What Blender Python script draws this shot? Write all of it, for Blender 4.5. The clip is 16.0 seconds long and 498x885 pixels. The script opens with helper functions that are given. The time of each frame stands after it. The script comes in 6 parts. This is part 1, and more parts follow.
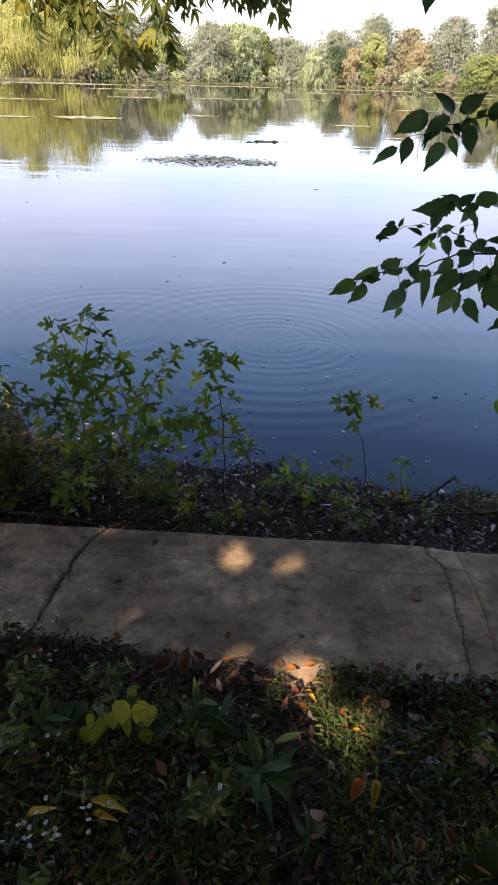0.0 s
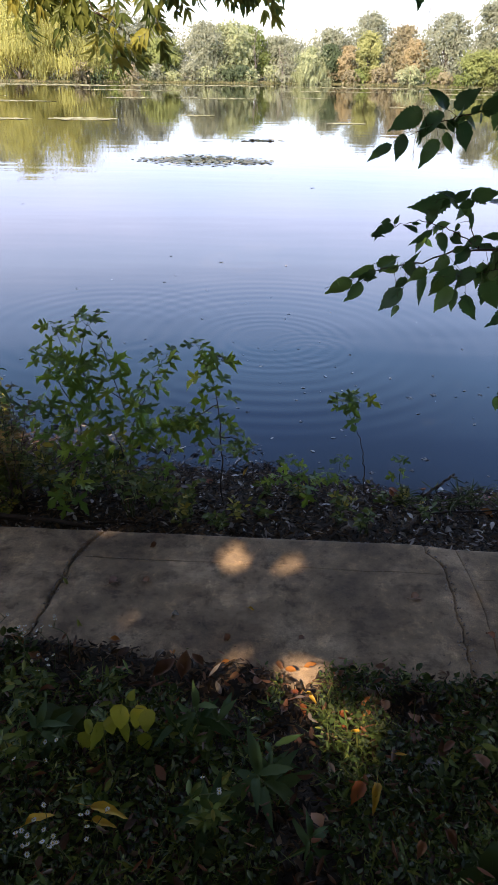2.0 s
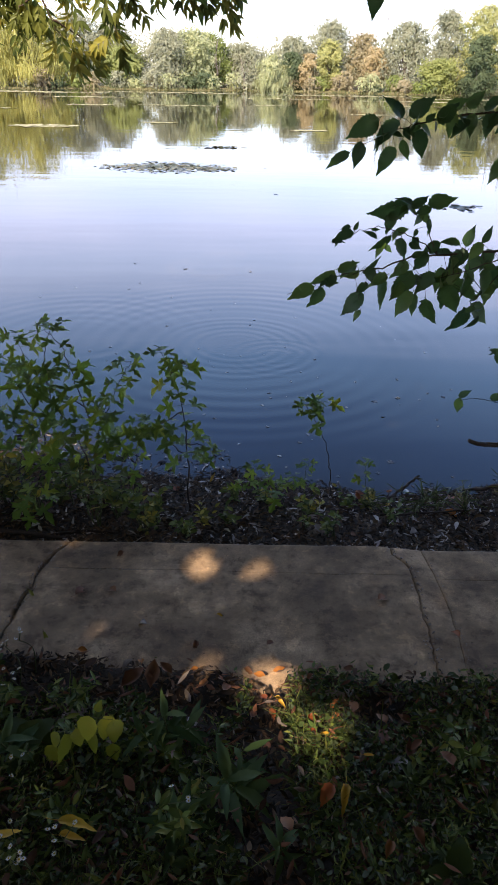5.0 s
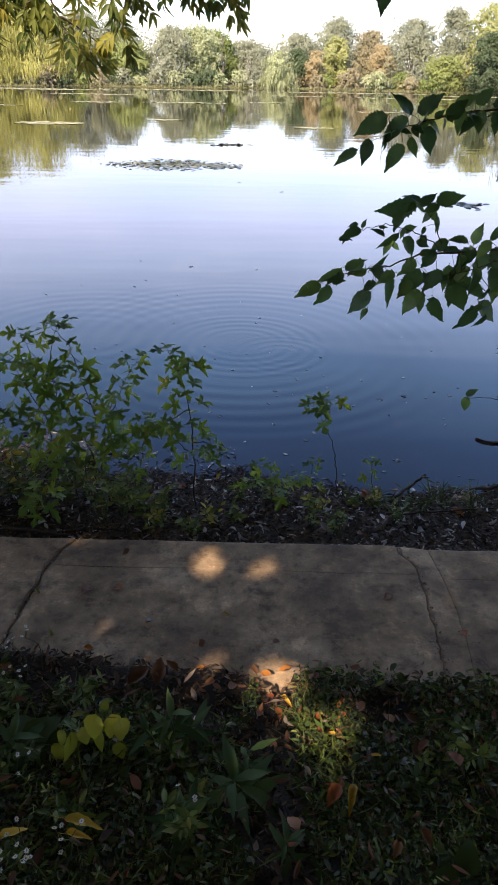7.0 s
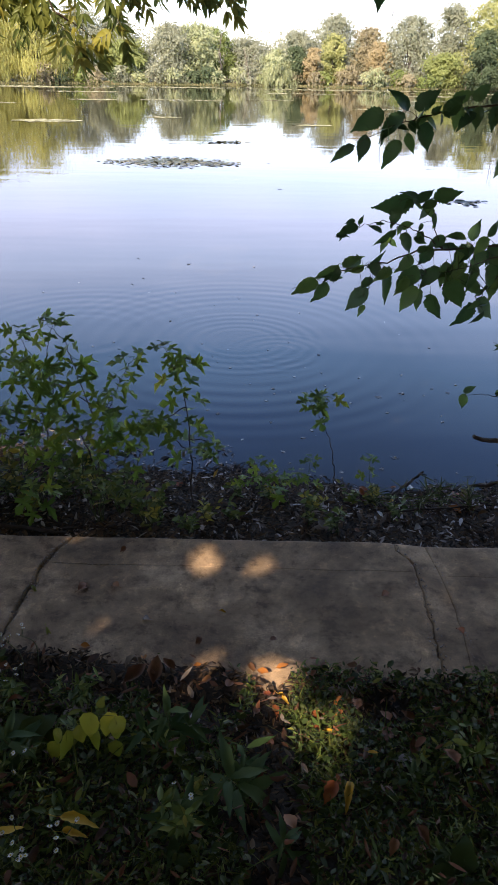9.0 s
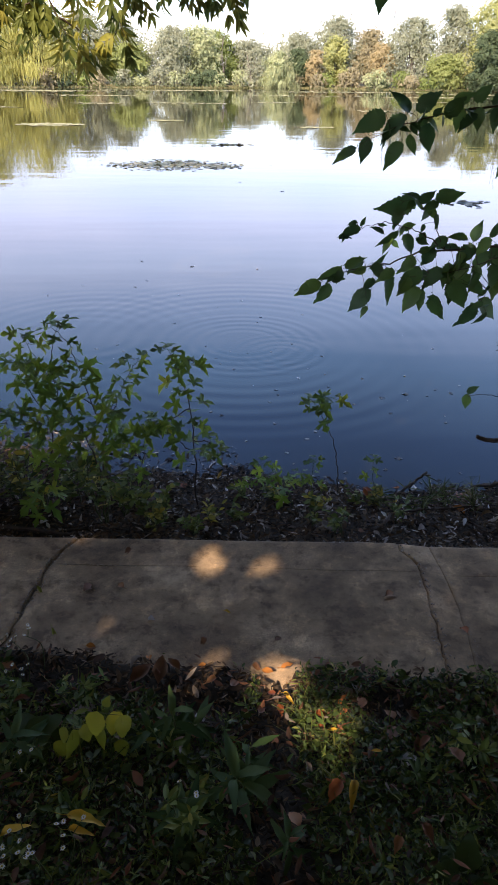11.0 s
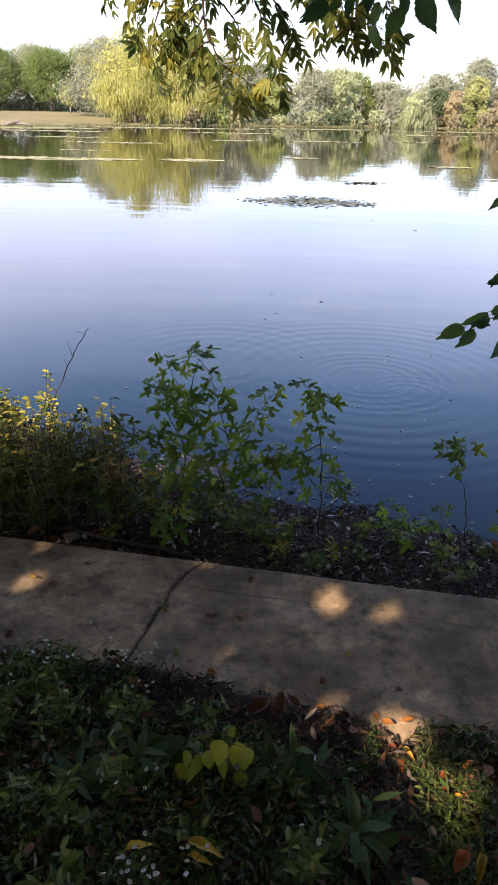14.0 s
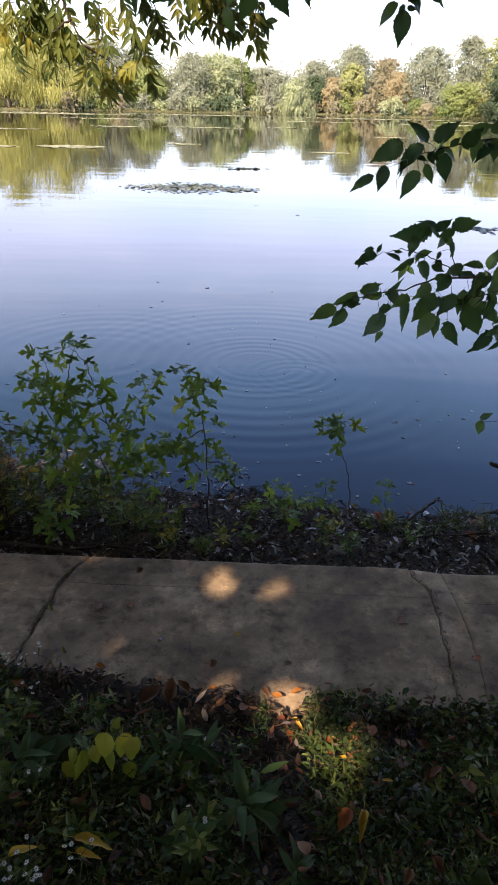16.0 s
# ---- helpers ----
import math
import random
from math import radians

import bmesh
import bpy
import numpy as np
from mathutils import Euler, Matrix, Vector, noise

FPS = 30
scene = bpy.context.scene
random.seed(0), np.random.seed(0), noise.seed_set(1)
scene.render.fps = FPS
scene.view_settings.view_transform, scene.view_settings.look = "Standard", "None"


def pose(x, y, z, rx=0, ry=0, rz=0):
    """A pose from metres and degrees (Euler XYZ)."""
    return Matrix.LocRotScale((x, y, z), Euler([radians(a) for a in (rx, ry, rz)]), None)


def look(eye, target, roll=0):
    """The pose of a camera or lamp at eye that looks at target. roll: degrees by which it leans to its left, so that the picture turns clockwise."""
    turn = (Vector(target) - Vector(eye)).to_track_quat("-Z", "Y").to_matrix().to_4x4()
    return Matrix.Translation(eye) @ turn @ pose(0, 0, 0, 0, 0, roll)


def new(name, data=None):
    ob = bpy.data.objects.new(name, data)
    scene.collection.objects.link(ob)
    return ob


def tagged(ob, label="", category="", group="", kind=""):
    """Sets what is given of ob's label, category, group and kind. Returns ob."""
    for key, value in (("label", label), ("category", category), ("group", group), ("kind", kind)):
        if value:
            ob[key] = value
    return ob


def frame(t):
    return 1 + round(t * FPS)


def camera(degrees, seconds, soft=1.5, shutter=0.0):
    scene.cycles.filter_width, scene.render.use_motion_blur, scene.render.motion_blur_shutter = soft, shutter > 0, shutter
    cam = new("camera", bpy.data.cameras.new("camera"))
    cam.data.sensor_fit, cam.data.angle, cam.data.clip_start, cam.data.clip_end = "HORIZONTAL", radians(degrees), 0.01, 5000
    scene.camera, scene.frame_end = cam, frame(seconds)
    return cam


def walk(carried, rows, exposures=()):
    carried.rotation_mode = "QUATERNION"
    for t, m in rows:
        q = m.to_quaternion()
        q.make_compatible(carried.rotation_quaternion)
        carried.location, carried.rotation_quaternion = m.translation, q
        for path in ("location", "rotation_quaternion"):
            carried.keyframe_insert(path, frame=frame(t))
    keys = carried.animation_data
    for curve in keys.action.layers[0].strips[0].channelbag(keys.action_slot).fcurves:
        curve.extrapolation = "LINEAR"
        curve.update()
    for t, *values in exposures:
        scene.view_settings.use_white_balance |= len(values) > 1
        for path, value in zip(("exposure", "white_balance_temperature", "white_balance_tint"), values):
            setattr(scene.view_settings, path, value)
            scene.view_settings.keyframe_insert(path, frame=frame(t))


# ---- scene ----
cam = camera(40.0, 16.0, 1.3)
PATH = [
    (0, (0.039, 0.06, 2.108), (0.032, 1.808, 1.136), 1.5),
    (0.5, (0.055, 0.055, 2.113), (0.093, 1.806, 1.147), 1.3),
    (1, (0.066, 0.054, 2.12), (0.074, 1.819, 1.178), 0.4),
    (1.5, (0.039, 0.059, 2.123), (0.01, 1.829, 1.194), 1.0),
    (2, (0.051, 0.078, 2.105), (0.045, 1.825, 1.131), 0.8),
    (2.5, (0.066, 0.082, 2.104), (0.129, 1.825, 1.126), 1.2),
    (3, (0.085, 0.076, 2.105), (0.17, 1.825, 1.139), 0.7),
    (3.5, (0.082, 0.081, 2.104), (0.176, 1.827, 1.134), 1.0),
    (4, (0.078, 0.081, 2.107), (0.174, 1.829, 1.14), 1.0),
    (4.5, (0.074, 0.07, 2.111), (0.163, 1.823, 1.153), 1.0),
    (7, (0.063, 0.08, 2.108), (0.132, 1.831, 1.144), 1.0),
    (7.5, (0.056, 0.081, 2.105), (0.116, 1.831, 1.138), 1.0),
    (8, (0.055, 0.082, 2.104), (0.111, 1.832, 1.136), 1.1),
    (8.5, (0.07, 0.087, 2.101), (0.142, 1.835, 1.132), 1.0),
    (11, (0.073, 0.07, 2.104), (0.134, 1.821, 1.14), 0.5),
    (11.5, (0.061, 0.07, 2.115), (0.082, 1.831, 1.168), 0.6),
    (12, (0.004, 0.076, 2.124), (-0.083, 1.848, 1.2), 0.5),
    (12.5, (-0.034, 0.075, 2.135), (-0.229, 1.856, 1.245), 0.7),
    (13, (-0.041, 0.08, 2.127), (-0.266, 1.855, 1.232), 0.5),
    (13.5, (-0.039, 0.077, 2.131), (-0.277, 1.853, 1.242), 0.4),
    (14, (-0.053, 0.058, 2.132), (-0.306, 1.833, 1.246), 0.7),
    (14.5, (-0.039, 0.057, 2.117), (-0.271, 1.827, 1.214), 1.0),
    (15, (-0.016, 0.067, 2.113), (-0.165, 1.846, 1.211), 1.5),
    (15.5, (0.033, 0.062, 2.125), (-0.001, 1.853, 1.234), 1.5),
    (16, (0.056, 0.063, 2.119), (0.087, 1.842, 1.207), 1.2),
]
walk(cam, [(t, look(eye, target, roll)) for t, eye, target, roll in PATH], [(0, 1.46, 7350, 18), (16, 1.46, 7350, 18)])

# ---- light: afternoon sun from behind, high haze towards the horizon ----
SUN_EL, SUN_AZ = 40.0, 206.0  # degrees; azimuth clockwise from +y
sun_dir = Vector((math.sin(radians(SUN_AZ)) * math.cos(radians(SUN_EL)), math.cos(radians(SUN_AZ)) * math.cos(radians(SUN_EL)), math.sin(radians(SUN_EL))))
world = bpy.data.worlds.new("sky")
scene.world = world
world.use_nodes = True
wn = world.node_tree.nodes
sky = wn.new("ShaderNodeTexSky")
sky.sky_type, sky.sun_disc = "NISHITA", False
sky.sun_elevation, sky.sun_rotation = radians(SUN_EL), radians(SUN_AZ)
sky.air_density, sky.dust_density, sky.ozone_density = 1.0, 0.7, 7.0
wn["Background"].inputs["Strength"].default_value = 0.15
wl = world.node_tree.links
# thin bright cloud and haze low in the sky, all round
where = wn.new("ShaderNodeTexCoord")
split = wn.new("ShaderNodeSeparateXYZ")
wl.new(where.outputs["Generated"], split.inputs[0])
low = wn.new("ShaderNodeValToRGB")
low.color_ramp.interpolation = "EASE"
for stop, tone in ((0.13, (2.02, 1.28, 1.7)), (0.19, (3.05, 2.3, 2.4)), (0.25, (2.9, 2.8, 3.3)), (0.32, (1.85, 2.45, 3.75)), (0.38, (0.8, 1.7, 3.2)), (0.48, (0.14, 0.50, 1.7)), (0.62, (0.10, 0.0, 0.2))):
    e = low.color_ramp.elements.new(stop)
    e.color = (*tone, 1)
low.color_ramp.elements.remove(low.color_ramp.elements[-1])
low.color_ramp.elements[0].color = (0.70, 0.30, 0.65, 1)
wl.new(split.outputs["Z"], low.inputs["Fac"])
wisp = wn.new("ShaderNodeTexNoise")
wisp.inputs["Scale"].default_value, wisp.inputs["Detail"].default_value = 3.5, 5
wl.new(where.outputs["Generated"], wisp.inputs["Vector"])
thick = wn.new("ShaderNodeMapRange")
thick.inputs["From Min"].default_value, thick.inputs["From Max"].default_value = 0.3, 0.7
thick.inputs["To Min"].default_value, thick.inputs["To Max"].default_value = 0.65, 1.0
wl.new(wisp.outputs["Fac"], thick.inputs["Value"])
haze = wn.new("ShaderNodeMix")
haze.data_type, haze.blend_type = "RGBA", "ADD"
wl.new(thick.outputs[0], haze.inputs[0])
wl.new(low.outputs["Color"], haze.inputs[7])
wl.new(sky.outputs["Color"], haze.inputs[6])
wl.new(haze.outputs[2], wn["Background"].inputs["Color"])
lamp = bpy.data.lights.new("sun", "SUN")
lamp.energy, lamp.angle, lamp.color = 5.0, radians(0.53), (1.0, 0.92, 0.83)
sun = new("sun", lamp)
sun.matrix_world = look(sun_dir * 60, (0, 0, 0))

RNG = np.random.default_rng(7)
WATER = -0.4


# ---- materials ----
def nodes_of(name):
    m = bpy.data.materials.new(name)
    m.use_nodes = True
    return m, m.node_tree.nodes, m.node_tree.links


def ramp(ns, stops):
    r = ns.new("ShaderNodeValToRGB")
    while len(r.color_ramp.elements) < len(stops):
        r.color_ramp.elements.new(0.5)
    for e, (p, c) in zip(r.color_ramp.elements, stops):
        e.position, e.color = p, (*c, 1)
    return r


def noise_node(ns, ls, scale, detail=4, rough=0.55, coord=None):
    n = ns.new("ShaderNodeTexNoise")
    n.inputs["Scale"].default_value, n.inputs["Detail"].default_value, n.inputs["Roughness"].default_value = scale, detail, rough
    if coord is not None:
        ls.new(coord, n.inputs["Vector"])
    return n


def leaf_material(name, stops, per_object=False, through_light=0.35, rough=0.5, blotch=6.0, gloss=0.35):
    """Foliage: colour varies from leaf to leaf and in blotches; light passes through."""
    m, ns, ls = nodes_of(name)
    p = ns["Principled BSDF"]
    if per_object:
        info = ns.new("ShaderNodeObjectInfo").outputs["Random"]
    else:
        info = ns.new("ShaderNodeNewGeometry").outputs["Random Per Island"]
    geo = ns.new("ShaderNodeNewGeometry")
    n = noise_node(ns, ls, blotch, 3, coord=geo.outputs["Position"])
    add = ns.new("ShaderNodeMath")
    add.operation = "MULTIPLY_ADD"
    ls.new(n.outputs["Fac"], add.inputs[0])
    add.inputs[1].default_value = 0.5
    sub = ns.new("ShaderNodeMath")
    sub.operation = "MULTIPLY_ADD"
    ls.new(info, sub.inputs[0])
    sub.inputs[1].default_value, sub.inputs[2].default_value = 0.8, -0.15
    ls.new(sub.outputs[0], add.inputs[2])
    r = ramp(ns, stops)
    ls.new(add.outputs[0], r.inputs["Fac"])
    ls.new(r.outputs["Color"], p.inputs["Base Color"])
    p.inputs["Roughness"].default_value = rough
    p.inputs["Specular IOR Level"].default_value = gloss
    t = ns.new("ShaderNodeBsdfTranslucent")
    ls.new(r.outputs["Color"], t.inputs["Color"])
    mix = ns.new("ShaderNodeMixShader")
    mix.inputs[0].default_value = through_light
    ls.new(p.outputs[0], mix.inputs[1])
    ls.new(t.outputs[0], mix.inputs[2])
    ls.new(mix.outputs[0], ns["Material Output"].inputs["Surface"])
    return m


def rough_material(name, stops, scale, rough=0.85, bump=0.3, bump_scale=40.0, fine=0.35, dist=0.01):
    """A rough mineral or woody surface: two scales of colour and a relief."""
    m, ns, ls = nodes_of(name)
    p = ns["Principled BSDF"]
    geo = ns.new("ShaderNodeNewGeometry")
    a = noise_node(ns, ls, scale, 6, 0.6, geo.outputs["Position"])
    b = noise_node(ns, ls, scale * 14, 4, 0.6, geo.outputs["Position"])
    mix = ns.new("ShaderNodeMix")
    mix.inputs[0].default_value = fine
    ls.new(a.outputs["Fac"], mix.inputs[2])
    ls.new(b.outputs["Fac"], mix.inputs[3])
    r = ramp(ns, stops)
    ls.new(mix.outputs[0], r.inputs["Fac"])
    ls.new(r.outputs["Color"], p.inputs["Base Color"])
    p.inputs["Roughness"].default_value = rough
    p.inputs["Specular IOR Level"].default_value = 0.2
    c = noise_node(ns, ls, bump_scale, 6, 0.65, geo.outputs["Position"])
    bm_ = ns.new("ShaderNodeBump")
    bm_.inputs["Strength"].default_value, bm_.inputs["Distance"].default_value = bump, dist
    ls.new(c.outputs["Fac"], bm_.inputs["Height"])
    ls.new(bm_.outputs[0], p.inputs["Normal"])
    return m


M_SOIL = rough_material("dark_soil", [(0.3, (0.012, 0.009, 0.006)), (0.5, (0.035, 0.026, 0.018)), (0.7, (0.075, 0.058, 0.042))], 6, 0.95, 0.6, 60)
M_LAWN = rough_material("mown_lawn", [(0.3, (0.10, 0.10, 0.035)), (0.5, (0.155, 0.13, 0.06)), (0.7, (0.23, 0.175, 0.10))], 0.12, 0.9, 0.4, 8, 0.4, 0.05)
M_BARK = rough_material("grey_bark", [(0.3, (0.035, 0.028, 0.022)), (0.7, (0.12, 0.10, 0.08))], 9, 0.9, 0.6, 50)
M_FARBARK = rough_material("pale_bark", [(0.3, (0.08, 0.065, 0.05)), (0.7, (0.24, 0.21, 0.17))], 2, 0.9, 0.3, 10)
M_TWIG = rough_material("brown_twig", [(0.3, (0.02, 0.014, 0.010)), (0.7, (0.07, 0.048, 0.03))], 30, 0.75, 0.3, 200, 0.35, 0.001)
M_STEM = rough_material("green_stem", [(0.3, (0.03, 0.05, 0.012)), (0.7, (0.09, 0.10, 0.03))], 30, 0.6, 0.2, 200, 0.35, 0.001)
M_GRIT = rough_material("pale_grit", [(0.3, (0.14, 0.11, 0.085)), (0.7, (0.38, 0.32, 0.26))], 60, 0.85, 0.5, 80)
M_STONE = rough_material("grey_stone", [(0.3, (0.09, 0.07, 0.052)), (0.7, (0.27, 0.215, 0.165))], 14, 0.85, 0.5, 80)

# leaves of the unseen crowns, coloured to warm the light they let through
M_CANOPY = leaf_material("canopy_leaf", [(0.2, (0.16, 0.14, 0.022)), (0.8, (0.36, 0.26, 0.035))], through_light=0.5)
M_MAPLE = leaf_material("maple_leaf", [(0.1, (0.076, 0.152, 0.022)), (0.5, (0.142, 0.240, 0.030)), (0.85, (0.234, 0.328, 0.041)), (1.0, (0.491, 0.442, 0.053))], True, 0.45, 0.45)
M_ELM = leaf_material("serrated_leaf", [(0.1, (0.028, 0.070, 0.023)), (0.6, (0.054, 0.116, 0.032)), (0.95, (0.109, 0.186, 0.040))], True, 0.3, 0.4)
M_ASH = leaf_material("ash_leaf", [(0.1, (0.075, 0.108, 0.028)), (0.6, (0.185, 0.205, 0.045)), (0.95, (0.380, 0.325, 0.060))], True, 0.5, 0.5)
M_WEED = leaf_material("weed_leaf", [(0.1, (0.046, 0.078, 0.017)), (0.6, (0.108, 0.150, 0.030)), (0.9, (0.205, 0.205, 0.040)), (1.0, (0.425, 0.270, 0.045))], False, 0.3, 0.45, gloss=0.22)
M_YWEED = leaf_material("yellowing_leaf", [(0.1, (0.06, 0.09, 0.015)), (0.5, (0.20, 0.19, 0.03)), (0.9, (0.45, 0.36, 0.05))], False, 0.35, 0.5)
M_DRYWEED = leaf_material("browning_leaf", [(0.1, (0.06, 0.06, 0.018)), (0.5, (0.15, 0.12, 0.035)), (0.9, (0.30, 0.20, 0.06))], False, 0.35, 0.6)
M_COVER = leaf_material("ground_leaf", [(0.1, (0.019, 0.032, 0.008)), (0.6, (0.040, 0.060, 0.013)), (0.95, (0.090, 0.100, 0.022))], False, 0.25, 0.45, gloss=0.2)
M_LANCE = leaf_material("lance_leaf", [(0.1, (0.034, 0.066, 0.022)), (0.9, (0.074, 0.115, 0.038))], True, 0.25, 0.6, gloss=0.12)
M_YELLOW = leaf_material("yellow_leaf", [(0.1, (0.150, 0.165, 0.016)), (0.9, (0.262, 0.248, 0.025))], True, 0.35, 0.5)
M_LITTER = leaf_material("dry_litter", [(0.05, (0.012, 0.008, 0.005)), (0.40, (0.038, 0.024, 0.014)), (0.68, (0.085, 0.050, 0.025)), (0.86, (0.130, 0.080, 0.038)), (1.0, (0.20, 0.155, 0.105))], False, 0.1, 0.68, 20, gloss=0.15)
# pale leaves whitened further, so the colour stands in for sky glints
M_GLINTLITTER = leaf_material("pale_glint_litter", [(0.05, (0.078, 0.062, 0.056)), (0.5, (0.233, 0.191, 0.160)), (1.0, (0.582, 0.530, 0.478))], False, 0.1, 0.6, 20)
M_WETLEAF = leaf_material("wet_leaf", [(0.05, (0.02, 0.014, 0.009)), (0.5, (0.07, 0.050, 0.035)), (0.85, (0.16, 0.125, 0.095)), (1.0, (0.42, 0.36, 0.30))], False, 0.05, 0.22, 20, gloss=0.6)
M_ORANGE = leaf_material("orange_litter", [(0.1, (0.140, 0.030, 0.010)), (0.5, (0.260, 0.070, 0.015)), (0.9, (0.380, 0.140, 0.022))], True, 0.2, 0.6, 30)
M_BROWN = leaf_material("brown_litter", [(0.1, (0.105, 0.042, 0.018)), (0.9, (0.230, 0.100, 0.036))], True, 0.15, 0.65, 30)
M_GOLD = leaf_material("gold_litter", [(0.1, (0.383, 0.210, 0.015)), (0.9, (0.527, 0.339, 0.031))], True, 0.3, 0.55, 20)
M_PALE = leaf_material("bleached_leaf", [(0.1, (0.193, 0.176, 0.154)), (0.9, (0.330, 0.314, 0.286))], True, 0.15, 0.6, 30)
M_PAD = leaf_material("lily_pad", [(0.1, (0.042, 0.056, 0.035)), (0.6, (0.098, 0.105, 0.063)), (0.95, (0.224, 0.196, 0.112))], False, 0.0, 0.5, 1.5)
M_FARPAD = leaf_material("pale_lily_pad", [(0.1, (0.150, 0.155, 0.070)), (0.6, (0.275, 0.262, 0.140)), (0.95, (0.400, 0.370, 0.230))], False, 0.0, 0.8, 0.3, gloss=0.1)
M_GRASS = leaf_material("grass_blade", [(0.1, (0.037, 0.060, 0.013)), (0.9, (0.125, 0.140, 0.027))], False, 0.3, 0.5, gloss=0.15)
M_REED = leaf_material("shore_reed", [(0.1, (0.06, 0.08, 0.03)), (0.9, (0.20, 0.18, 0.08))], False, 0.3, 0.6, 0.3)
M_PETAL = leaf_material("white_petal", [(0.1, (0.562, 0.562, 0.555)), (0.9, (0.615, 0.615, 0.600))], False, 0.3, 0.6)
M_DISC, _n, _l = nodes_of("yellow_flower_disc")
_n["Principled BSDF"].inputs["Base Color"].default_value = (0.5, 0.38, 0.05, 1)


# tones drawn together, most paled and blued: distance haze put into the colour
def hazed_tree_material(name, dark, mid, light):
    near = [tuple(a + 0.35 * (b - a) for a, b in zip(tone, mid)) for tone in (dark, light)]
    return leaf_material(name, [(0.1, near[0]), (0.5, mid), (0.95, near[1])], False, 0.58, 0.7, 0.35, gloss=0.1)


T_GREEN = hazed_tree_material("green_crown", (0.136, 0.164, 0.055), (0.207, 0.254, 0.083), (0.291, 0.353, 0.117))
T_PARK = hazed_tree_material("park_crown", (0.098, 0.130, 0.042), (0.158, 0.208, 0.066), (0.228, 0.296, 0.096))
T_GREY = hazed_tree_material("grey_green_crown", (0.196, 0.206, 0.138), (0.302, 0.316, 0.215), (0.422, 0.443, 0.299))
T_BRIGHT = hazed_tree_material("bright_green_crown", (0.181, 0.205, 0.075), (0.279, 0.314, 0.116), (0.376, 0.425, 0.157))
T_WILLOW = hazed_tree_material("willow_crown", (0.291, 0.283, 0.096), (0.446, 0.430, 0.147), (0.550, 0.550, 0.204))
T_PALEWIL = hazed_tree_material("pale_willow_crown", (0.260, 0.284, 0.155), (0.398, 0.435, 0.237), (0.550, 0.550, 0.331))
T_DARK = hazed_tree_material("dark_green_crown", (0.072, 0.096, 0.052), (0.112, 0.148, 0.078), (0.155, 0.209, 0.108))
T_YELLOW = hazed_tree_material("yellowing_crown", (0.245, 0.258, 0.105), (0.380, 0.390, 0.160), (0.490, 0.495, 0.205))
T_ORANGE = hazed_tree_material("orange_crown", (0.285, 0.235, 0.130), (0.415, 0.340, 0.190), (0.525, 0.430, 0.240))
T_BROWN = hazed_tree_material("russet_crown", (0.217, 0.190, 0.114), (0.331, 0.291, 0.177), (0.433, 0.382, 0.234))
T_PURPLE = hazed_tree_material("plum_crown", (0.085, 0.066, 0.051), (0.131, 0.103, 0.078), (0.182, 0.142, 0.108))


